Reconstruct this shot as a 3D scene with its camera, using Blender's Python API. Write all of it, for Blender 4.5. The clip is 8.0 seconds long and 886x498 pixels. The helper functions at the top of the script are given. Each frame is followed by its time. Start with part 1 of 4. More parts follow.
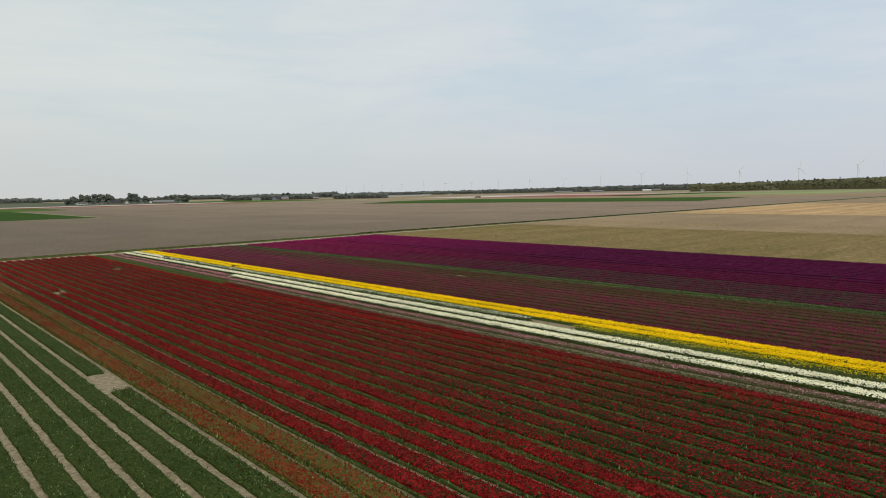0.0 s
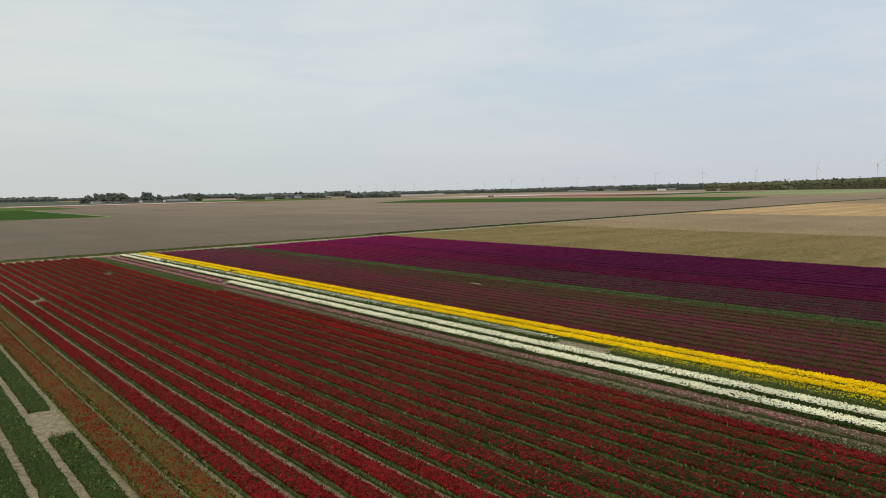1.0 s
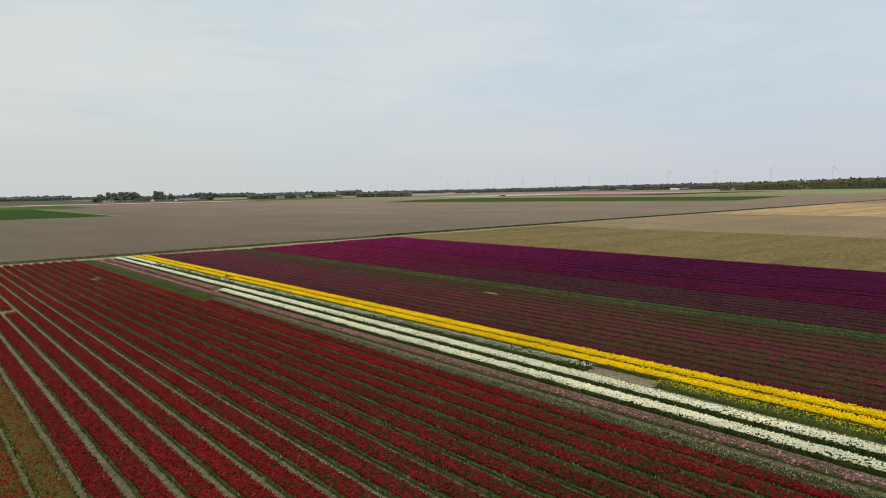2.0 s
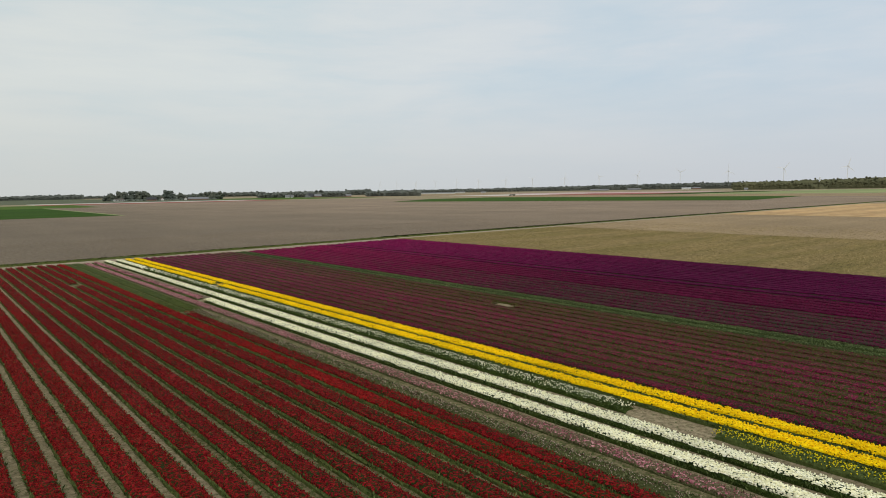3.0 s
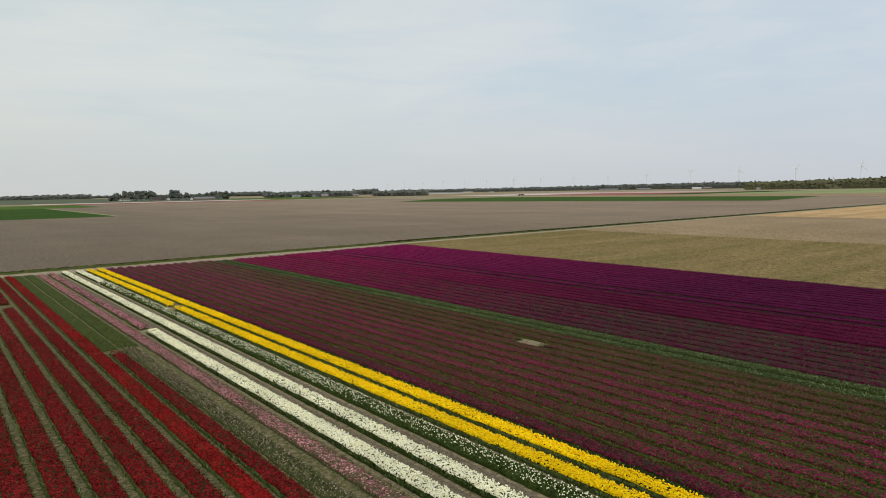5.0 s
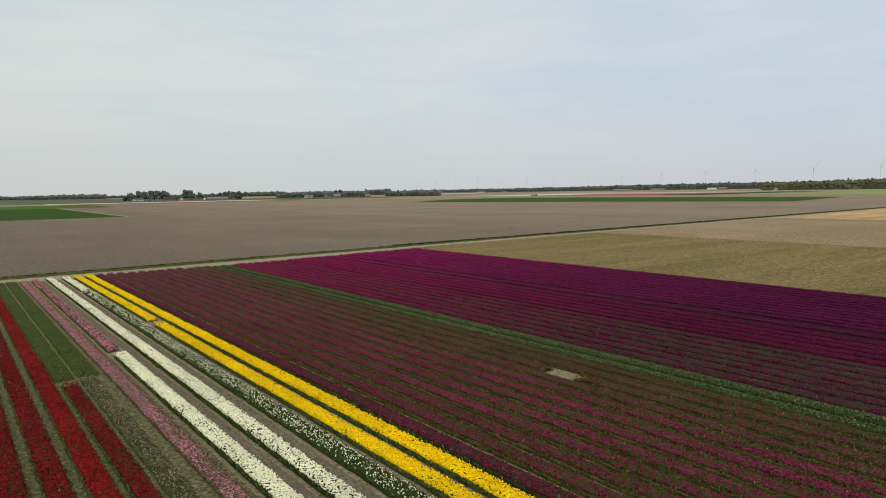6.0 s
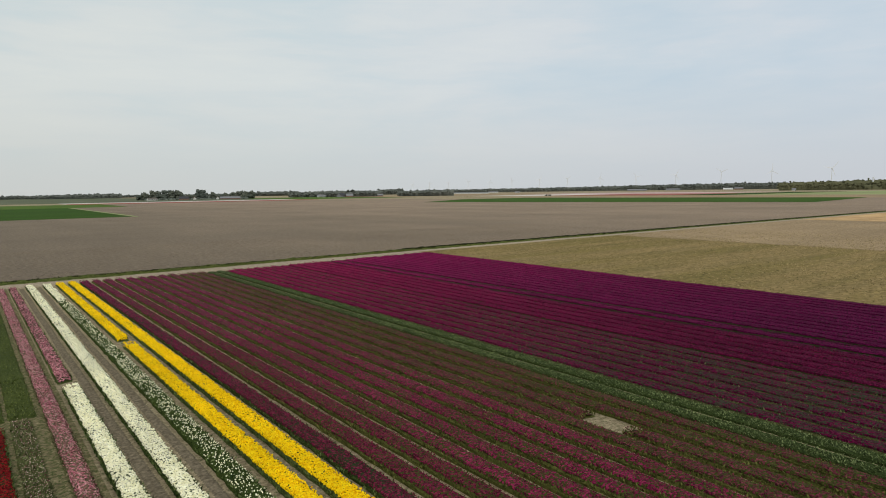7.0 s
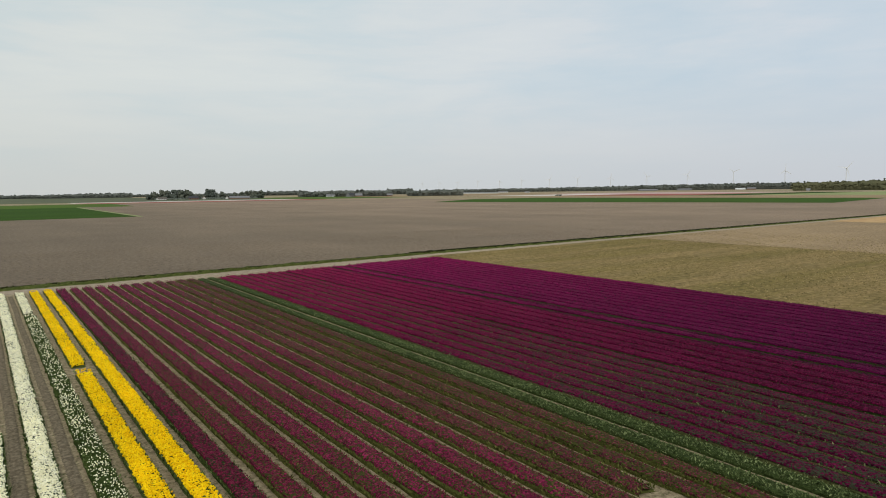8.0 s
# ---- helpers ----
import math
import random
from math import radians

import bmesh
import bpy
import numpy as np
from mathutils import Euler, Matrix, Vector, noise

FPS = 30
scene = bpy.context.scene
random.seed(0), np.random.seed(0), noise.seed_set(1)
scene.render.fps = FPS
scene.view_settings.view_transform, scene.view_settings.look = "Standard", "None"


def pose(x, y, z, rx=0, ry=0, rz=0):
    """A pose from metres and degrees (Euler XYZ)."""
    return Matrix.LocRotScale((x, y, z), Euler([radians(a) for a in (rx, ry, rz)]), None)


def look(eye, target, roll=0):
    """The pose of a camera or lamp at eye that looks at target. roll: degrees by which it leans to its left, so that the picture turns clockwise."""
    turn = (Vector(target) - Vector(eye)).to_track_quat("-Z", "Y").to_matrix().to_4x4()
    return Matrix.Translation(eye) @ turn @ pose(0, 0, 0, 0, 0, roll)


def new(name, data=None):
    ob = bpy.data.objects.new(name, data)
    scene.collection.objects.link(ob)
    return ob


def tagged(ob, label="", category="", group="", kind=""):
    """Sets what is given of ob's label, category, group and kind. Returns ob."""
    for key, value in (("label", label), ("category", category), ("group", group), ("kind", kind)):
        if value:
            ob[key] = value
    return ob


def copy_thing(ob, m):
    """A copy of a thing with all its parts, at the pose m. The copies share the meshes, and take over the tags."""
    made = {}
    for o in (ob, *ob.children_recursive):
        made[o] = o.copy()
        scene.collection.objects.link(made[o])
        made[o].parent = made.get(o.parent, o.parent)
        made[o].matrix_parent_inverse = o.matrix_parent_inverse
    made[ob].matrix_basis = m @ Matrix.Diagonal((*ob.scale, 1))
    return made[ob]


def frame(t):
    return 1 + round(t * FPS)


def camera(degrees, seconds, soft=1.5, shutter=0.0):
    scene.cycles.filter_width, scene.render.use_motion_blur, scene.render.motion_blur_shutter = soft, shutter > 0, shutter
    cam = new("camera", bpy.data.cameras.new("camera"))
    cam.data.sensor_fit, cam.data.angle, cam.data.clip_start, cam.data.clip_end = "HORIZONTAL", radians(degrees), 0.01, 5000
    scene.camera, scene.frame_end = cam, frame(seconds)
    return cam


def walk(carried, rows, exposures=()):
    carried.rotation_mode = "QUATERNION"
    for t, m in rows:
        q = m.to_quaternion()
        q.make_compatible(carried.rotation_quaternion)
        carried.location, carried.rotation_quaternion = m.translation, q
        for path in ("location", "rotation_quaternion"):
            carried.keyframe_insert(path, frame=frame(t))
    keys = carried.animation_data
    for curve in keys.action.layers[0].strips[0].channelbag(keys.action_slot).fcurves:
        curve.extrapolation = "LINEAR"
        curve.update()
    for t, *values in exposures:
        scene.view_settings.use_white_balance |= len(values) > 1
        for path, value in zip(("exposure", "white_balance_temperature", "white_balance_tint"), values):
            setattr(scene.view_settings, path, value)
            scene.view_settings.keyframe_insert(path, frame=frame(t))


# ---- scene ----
# the flight: a drone gliding north-east over the beds, twelve metres up
cam = camera(69.7, 8.0, soft=0.95)
PATH = [
    (0, (-48.523, -148.593, 11.974), (19.373, -75.714, 3.096), -1.077),
    (0.5, (-45.907, -145.743, 12.015), (21.461, -72.381, 3.101), -1.041),
    (1, (-43.260, -142.865, 12.056), (23.168, -68.656, 3.089), -1.009),
    (1.5, (-40.761, -139.952, 12.096), (25.023, -65.177, 3.083), -0.983),
    (3, (-33.040, -131.293, 12.219), (30.961, -55.003, 3.067), -0.920),
    (3.5, (-30.564, -128.527, 12.259), (33.215, -52.058, 3.058), -0.905),
    (4, (-28.130, -125.449, 12.300), (35.485, -48.846, 3.078), -0.903),
    (4.5, (-25.466, -122.341, 12.341), (37.858, -45.495, 3.128), -0.907),
    (5, (-22.812, -119.139, 12.381), (40.259, -42.083, 3.198), -0.904),
    (6.5, (-15.082, -109.129, 12.504), (45.600, -30.169, 3.394), -0.820),
    (7, (-12.423, -105.699, 12.544), (47.581, -26.224, 3.420), -0.782),
    (7.5, (-9.809, -102.301, 12.585), (49.570, -22.360, 3.444), -0.745),
    (8, (-7.388, -98.918, 12.626), (51.434, -18.566, 3.485), -0.717),
]
walk(cam, [(t, look(eye, target, roll)) for t, eye, target, roll in PATH])

# ------------------------------------------------------------------ light
SUN_FROM = Vector((-0.42, -0.62, 0.78)).normalized()
sun_data = bpy.data.lights.new("sun", "SUN")
sun_data.energy, sun_data.angle, sun_data.color = 1.1, radians(14), (1.0, 0.95, 0.87)
sun = new("sun", sun_data)
sun.matrix_world = look(SUN_FROM * 200, (0, 0, 0))

world = bpy.data.worlds.new("overcast_sky")
scene.world = world
world.use_nodes = True


class Net:
    """A small helper to wire shader nodes."""

    def __init__(self, tree):
        self.tree = tree
        tree.nodes.clear()

    def add(self, kind, **values):
        node = self.tree.nodes.new(kind)
        for key, value in values.items():
            if key in node.inputs:
                node.inputs[key].default_value = value
        return node

    def link(self, a, b):
        self.tree.links.new(a, b)

    def math(self, op, a, b):
        node = self.tree.nodes.new("ShaderNodeMath")
        node.operation = op
        for i, v in enumerate((a, b)):
            if isinstance(v, (int, float)):
                node.inputs[i].default_value = v
            else:
                self.link(v, node.inputs[i])
        return node.outputs[0]

    def noise(self, vector, scale, detail=4.0, rough=0.55, distort=0.0):
        node = self.add("ShaderNodeTexNoise", Scale=scale, Detail=detail, Roughness=rough, Distortion=distort)
        if vector is not None:
            self.link(vector, node.inputs["Vector"])
        return node.outputs["Fac"]

    def stretch(self, vector, sx, sy, sz, rz=0.0):
        node = self.add("ShaderNodeMapping")
        node.inputs["Scale"].default_value = (sx, sy, sz)
        node.inputs["Rotation"].default_value = (0, 0, radians(rz))
        self.link(vector, node.inputs["Vector"])
        return node.outputs["Vector"]

    def ramp(self, fac, stops):
        node = self.add("ShaderNodeValToRGB")
        while len(node.color_ramp.elements) < len(stops):
            node.color_ramp.elements.new(0.5)
        for el, (pos, col) in zip(node.color_ramp.elements, stops):
            el.position = pos
            el.color = (*col, 1.0) if isinstance(col, tuple) else (col, col, col, 1.0)
        self.link(fac, node.inputs["Fac"])
        return node.outputs["Color"]

    def mix(self, fac, a, b, mode="MIX"):
        node = self.add("ShaderNodeMix")
        node.data_type, node.blend_type = "RGBA", mode
        for socket, v in ((node.inputs[0], fac), (node.inputs[6], a), (node.inputs[7], b)):
            if isinstance(v, (int, float)):
                socket.default_value = v
            elif isinstance(v, tuple):
                socket.default_value = (*v, 1.0)
            else:
                self.link(v, socket)
        return node.outputs[2]


def build_sky():
    net = Net(world.node_tree)
    out = net.add("ShaderNodeOutputWorld")
    back = net.add("ShaderNodeBackground", Strength=0.1)
    sky = net.add("ShaderNodeTexSky")
    sky.sky_type, sky.sun_disc = "NISHITA", False
    sky.sun_elevation = math.asin(SUN_FROM.z)
    sky.sun_rotation = math.atan2(SUN_FROM.x, SUN_FROM.y)
    sky.dust_density = 3.0
    way = net.add("ShaderNodeTexCoord").outputs["Generated"]
    split = net.add("ShaderNodeSeparateXYZ")
    net.link(way, split.inputs[0])
    # broad veils of cloud, long and flat near the horizon
    veil = net.noise(net.stretch(way, 1.6, 1.6, 7.0, 20), 1.3, 6.0, 0.55, 0.35)
    wisp = net.noise(net.stretch(way, 2.2, 2.2, 16.0, -12), 2.6, 7.0, 0.62, 0.5)
    both = net.math("ADD", net.math("MULTIPLY", veil, 0.8), net.math("MULTIPLY", wisp, 0.2))
    cloud = net.ramp(both, [(0.34, (5.6, 6.75, 7.3)), (0.45, (6.25, 7.1, 7.42)), (0.54, (6.95, 7.43, 7.52)), (0.64, (7.4, 7.75, 7.65))])
    # the thick air low down evens the clouds out
    low = net.ramp(split.outputs["Z"], [(0.0, 1.0), (0.05, 0.75), (0.16, 0.12), (0.30, 0.0)])
    cloud = net.mix(low, cloud, (6.3, 6.6, 6.65))
    # thinner cloud towards the west, greyer towards the east
    side = net.ramp(net.math("ADD", net.math("MULTIPLY", split.outputs["X"], 0.5), 0.5), [(0.5, (1.0, 0.99, 0.955)), (0.7, (1.0, 1.0, 0.99)), (0.98, (0.965, 0.97, 1.03))])
    cloud = net.mix(1.0, cloud, side, "MULTIPLY")
    colour = net.mix(0.92, sky.outputs["Color"], cloud)
    net.link(colour, back.inputs["Color"])
    net.link(back.outputs[0], out.inputs[0])


build_sky()


# -------------------------------------------------------------- materials
def surface(name, paint, roughness=0.9, relief=None, strength=0.5, distance=0.05, specular=0.25):
    """A Principled material; paint(net, place, island) gives the colour, relief(net, place) the bump height."""
    mat = bpy.data.materials.new(name)
    mat.use_nodes = True
    net = Net(mat.node_tree)
    out = net.add("ShaderNodeOutputMaterial")
    bsdf = net.add("ShaderNodeBsdfPrincipled", Roughness=roughness)
    bsdf.inputs["Specular IOR Level"].default_value = specular
    geo = net.add("ShaderNodeNewGeometry")
    net.link(paint(net, geo.outputs["Position"], geo.outputs["Random Per Island"]), bsdf.inputs["Base Color"])
    if relief:
        bump = net.add("ShaderNodeBump", Strength=strength, Distance=distance)
        net.link(relief(net, geo.outputs["Position"]), bump.inputs["Height"])
        net.link(bump.outputs[0], bsdf.inputs["Normal"])
    net.link(bsdf.outputs[0], out.inputs[0])
    return mat


def soil(name, dark, mid, light, coarse=0.6, furrow=None, strength=0.7, distance=0.06, weeds=0.0, drift=None, streak=None):
    def paint(net, at, isle):
        big = net.noise(net.stretch(at, 0.02, 0.02, 1), 1.0, 5, 0.6)
        fine = net.noise(at, coarse, 8, 0.7)
        col = net.ramp(fine, [(0.30, dark), (0.50, mid), (0.68, light)])
        col = net.mix(0.55, col, net.ramp(big, [(0.3, (0.72, 0.72, 0.72)), (0.7, (1.22, 1.2, 1.18))]), "MULTIPLY")
        if streak:
            # long damp and dry bands left by the plough or the drill
            band = net.noise(net.stretch(at, streak[0], streak[1], 1), 1.0, 4, 0.6)
            col = net.mix(1.0, col, net.ramp(band, [(0.36, (1 - streak[2],) * 3), (0.64, (1 + streak[2],) * 3)]), "MULTIPLY")
        if drift:
            line = net.add("ShaderNodeSeparateXYZ")
            net.link(at, line.inputs[0])
            east = net.add("ShaderNodeMapRange")
            east.inputs[1].default_value, east.inputs[2].default_value = drift[0], drift[1]
            net.link(line.outputs["X"], east.inputs[0])
            col = net.mix(east.outputs[0], col, net.mix(1.0, col, drift[2], "MULTIPLY"))
        if weeds:
            sprout = net.ramp(net.noise(at, 4.5, 6, 0.75), [(0.62 - weeds, 0.0), (0.70 - weeds, 1.0)])
            tint = net.ramp(net.noise(at, 11.0, 4, 0.7), [(0.3, (0.03, 0.042, 0.01)), (0.7, (0.11, 0.13, 0.035))])
            col = net.mix(sprout, col, tint)
        return col

    def relief(net, at):
        h = net.noise(at, coarse * 4, 6, 0.7)
        if furrow:
            wave = net.add("ShaderNodeTexWave", Scale=furrow[1], Distortion=3.0, Detail=3.0)
            net.link(net.stretch(at, 1, 1, 1, furrow[0]), wave.inputs["Vector"])
            h = net.math("ADD", h, net.math("MULTIPLY", wave.outputs["Fac"], 0.6))
        return h
    return surface(name, paint, 0.95, relief, strength, distance, 0.15)


def greens(name, dark, mid, light, size=2.0, strength=0.8, distance=0.08, patch=0.25, rows=None, live=None):
    """Grass, leaves and crops: blades at the small scale, patches at the large one."""
    def paint(net, at, isle):
        fine = net.noise(at, size, 6, 0.7)
        fine = net.math("ADD", net.math("MULTIPLY", fine, 0.62), net.math("MULTIPLY", isle, 0.38))
        col = net.ramp(fine, [(0.28, dark), (0.50, mid), (0.72, light)])
        big = net.noise(net.stretch(at, *rows, 1) if rows else at, patch, 4, 0.6)
        if live:
            # stretches where the growth is still green
            where = net.noise(net.stretch(at, 0.012, 0.13, 1), 1.0, 5, 0.65)
            col = net.mix(net.ramp(where, [(0.44, 0.0), (0.62, 0.85)]), col, net.mix(1.0, col, live, "MULTIPLY"))
        return net.mix(0.6, col, net.ramp(big, [(0.32, (0.72, 0.75, 0.7)), (0.68, (1.25, 1.2, 1.1))]), "MULTIPLY")

    def relief(net, at):
        return net.noise(at, size * 2.5, 4, 0.7)
    return surface(name, paint, 0.85, relief, strength, distance, 0.04)


def north_brightened(net, at, col, bloom):
    """Blossoms painted brighter towards the north end of the beds, as a glancing view shows them; bloom is the gain
    there, a colour.
    """
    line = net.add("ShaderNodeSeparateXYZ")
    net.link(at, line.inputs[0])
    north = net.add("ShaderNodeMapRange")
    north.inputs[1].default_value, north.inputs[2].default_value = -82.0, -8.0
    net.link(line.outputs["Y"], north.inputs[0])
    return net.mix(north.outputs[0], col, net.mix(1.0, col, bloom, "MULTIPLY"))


def petals(name, dark, mid, light, patch=0.35, roughness=0.55, bloom=None):
    """Blossoms: every head its own tone, with paler and darker stretches along the bed."""
    def paint(net, at, isle):
        col = net.ramp(isle, [(0.0, dark), (0.45, mid), (1.0, light)])
        if bloom:
            col = north_brightened(net, at, col, bloom)
        big = net.noise(at, patch, 4, 0.6)
        return net.mix(0.5, col, net.ramp(big, [(0.32, (0.70, 0.68, 0.70)), (0.68, (1.3, 1.25, 1.25))]), "MULTIPLY")
    return surface(name, paint, roughness, None, specular=0.04)


def canopy(name, dark, mid, light, leaf_dark, leaf_light, cover, closed=0.62, patch=0.12, lengthwise=0.25, thin=None, bloom=None):
    """The closed top of a bed: heads side by side as cells, with leaves between them where the bed is thin."""
    def paint(net, at, isle):
        cell = net.add("ShaderNodeTexVoronoi", Scale=11.0)
        net.link(at, cell.inputs["Vector"])
        pick = net.add("ShaderNodeSeparateColor")
        net.link(cell.outputs["Color"], pick.inputs[0])
        head = net.ramp(pick.outputs[0], [(0.0, dark), (0.5, mid), (1.0, light)])
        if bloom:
            head = north_brightened(net, at, head, bloom)
        big = net.noise(net.stretch(at, 1, lengthwise, 1), patch * 4, 4, 0.6)
        head = net.mix(0.6, head, net.ramp(big, [(0.32, (0.66, 0.62, 0.66)), (0.68, (1.35, 1.3, 1.3))]), "MULTIPLY")
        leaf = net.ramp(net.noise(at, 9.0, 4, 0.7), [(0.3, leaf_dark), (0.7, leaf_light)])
        loose = net.noise(net.stretch(at, 1, 0.35, 1), 0.9, 4, 0.6)
        share = net.math("ADD", net.math("MULTIPLY", net.math("SUBTRACT", loose, 0.5), 1.3), cover)
        if thin:
            line = net.add("ShaderNodeSeparateXYZ")
            net.link(at, line.inputs[0])
            south = net.add("ShaderNodeMapRange")
            south.inputs[1].default_value, south.inputs[2].default_value = thin[0], thin[1]
            south.inputs[3].default_value, south.inputs[4].default_value = 0.0, thin[2]
            net.link(line.outputs["Y"], south.inputs[0])
            share = net.math("SUBTRACT", share, south.outputs[0])
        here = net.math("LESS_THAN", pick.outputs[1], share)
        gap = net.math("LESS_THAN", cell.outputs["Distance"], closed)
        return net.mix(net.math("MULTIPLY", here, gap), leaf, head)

    def relief(net, at):
        cell = net.add("ShaderNodeTexVoronoi", Scale=11.0)
        net.link(at, cell.inputs["Vector"])
        return net.math("SUBTRACT", 1.0, cell.outputs["Distance"])
    return surface(name, paint, 0.8, relief, 0.8, 0.06, 0.03)


def plain(name, colour, roughness=0.7, vary=0.12):
    def paint(net, at, isle):
        n = net.noise(at, 0.8, 5, 0.6)
        return net.ramp(n, [(0.3, tuple(c * (1 - vary) for c in colour)), (0.7, tuple(min(1, c * (1 + vary)) for c in colour))])
    return surface(name, paint, roughness)


M = {
    "soil": soil("bed_soil", (0.12, 0.095, 0.055), (0.31, 0.246, 0.152), (0.5, 0.41, 0.268), 3.2, None, 1.0, 0.08, 0.08),
    "track": soil("dry_track_soil", (0.22, 0.168, 0.114), (0.345, 0.274, 0.194), (0.46, 0.385, 0.285), 1.6, weeds=0.03),
    "dry": soil("dry_bed_soil", (0.16, 0.127, 0.073), (0.345, 0.278, 0.172), (0.52, 0.43, 0.285), 3.2, None, 1.0, 0.08, 0.03),
    "half_dry": soil("half_dry_bed_soil", (0.115, 0.093, 0.05), (0.28, 0.227, 0.132), (0.45, 0.37, 0.235), 3.2, None, 1.0, 0.08, 0.08),
    "path": soil("bed_path_soil", (0.075, 0.061, 0.03), (0.21, 0.17, 0.09), (0.37, 0.305, 0.176), 3.2, None, 1.0, 0.08, 0.14),
    "faded": greens("faded_tulip_leaves", (0.018, 0.025, 0.008), (0.062, 0.07, 0.026), (0.135, 0.138, 0.06), 6.0),
    "bank": greens("ditch_grass", (0.008, 0.009, 0.003), (0.018, 0.02, 0.006), (0.05, 0.052, 0.018), 1.5, 1.0, 0.15, 0.12),
    "rut": soil("pressed_soil", (0.08, 0.064, 0.042), (0.165, 0.134, 0.09), (0.28, 0.23, 0.16), 5.0),
    "plough": soil("ploughed_soil", (0.1, 0.077, 0.053), (0.173, 0.134, 0.094), (0.256, 0.201, 0.144), 1.3, None, 0.9, 0.16, 0.0, (-20, 260, (1.5, 1.42, 1.41)), (0.03, 0.003, 0.07)),
    "tan": soil("tan_soil", (0.195, 0.134, 0.072), (0.295, 0.208, 0.118), (0.395, 0.29, 0.17), 1.1, None, 0.8, 0.1, streak=(0.008, 0.09, 0.07)),
    "orange": soil("ochre_stubble", (0.36, 0.215, 0.093), (0.48, 0.305, 0.143), (0.6, 0.415, 0.212), 0.15, (0, 0.05), streak=(0.004, 0.14, 0.16)),
    "pale": soil("pale_mulch", (0.46, 0.4, 0.35), (0.6, 0.55, 0.5), (0.72, 0.68, 0.64), 0.2),
    "stubble": greens("dry_cover_crop", (0.086, 0.06, 0.023), (0.302, 0.218, 0.098), (0.62, 0.465, 0.237), 1.1, 0.9, 0.2, 0.3, (0.12, 1.0), (0.72, 0.78, 0.6)),
    "verge": greens("verge_grass", (0.022, 0.03, 0.006), (0.066, 0.084, 0.018), (0.17, 0.18, 0.062), 2.4, 1.0, 0.15, 0.3),
    "wheat": greens("young_wheat", (0.015, 0.04, 0.003), (0.027, 0.066, 0.0045), (0.045, 0.095, 0.008), 0.4, 0.6, 0.08, 0.02),
    "wheat_light": greens("fresh_wheat", (0.019, 0.05, 0.003), (0.035, 0.082, 0.0045), (0.056, 0.116, 0.008), 0.4, 0.6, 0.08, 0.012, (0.3, 1.0)),
    "meadow": greens("meadow", (0.05, 0.095, 0.012), (0.08, 0.135, 0.02), (0.11, 0.175, 0.03), 0.4, 0.6, 0.08, 0.01),
    "dull": greens("dull_pasture", (0.085, 0.095, 0.06), (0.125, 0.138, 0.09), (0.165, 0.175, 0.12), 0.2, 0.6, 0.08, 0.006),
    "lime": greens("pale_green_crop", (0.2, 0.23, 0.1), (0.29, 0.325, 0.15), (0.38, 0.41, 0.21), 0.4, 0.6, 0.08, 0.008),
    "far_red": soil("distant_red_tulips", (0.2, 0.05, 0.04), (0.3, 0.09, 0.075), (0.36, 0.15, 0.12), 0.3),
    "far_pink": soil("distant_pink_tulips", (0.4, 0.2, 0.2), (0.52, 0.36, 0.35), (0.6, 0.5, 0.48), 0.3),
    "leaf": greens("tulip_leaves", (0.026, 0.037, 0.01), (0.074, 0.096, 0.028), (0.155, 0.18, 0.06), 7.0),
    "leaf_dark": greens("dark_tulip_leaves", (0.009, 0.017, 0.003), (0.034, 0.053, 0.011), (0.095, 0.128, 0.034), 9.0),
    "leaf_dull": greens("dull_tulip_leaves", (0.028, 0.033, 0.008), (0.08, 0.088, 0.023), (0.165, 0.17, 0.052), 7.0),
    # leaf_deep: leaf green darkened so that its colour holds shade between purple beds
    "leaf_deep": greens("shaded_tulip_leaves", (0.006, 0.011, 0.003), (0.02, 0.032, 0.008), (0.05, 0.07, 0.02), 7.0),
    "leaf_olive": greens("olive_tulip_leaves", (0.034, 0.04, 0.009), (0.094, 0.104, 0.026), (0.19, 0.195, 0.06), 7.0),
    "leaf_grass": greens("cut_tulip_leaves", (0.017, 0.024, 0.006), (0.05, 0.066, 0.017), (0.115, 0.135, 0.042), 8.0),
    "leaf_mist": greens("misty_tulip_leaves", (0.02, 0.025, 0.008), (0.062, 0.07, 0.024), (0.14, 0.148, 0.062), 7.0),
    "leaf_pale": greens("pale_tulip_leaves", (0.008, 0.015, 0.004), (0.03, 0.046, 0.013), (0.085, 0.112, 0.04), 7.0),
}

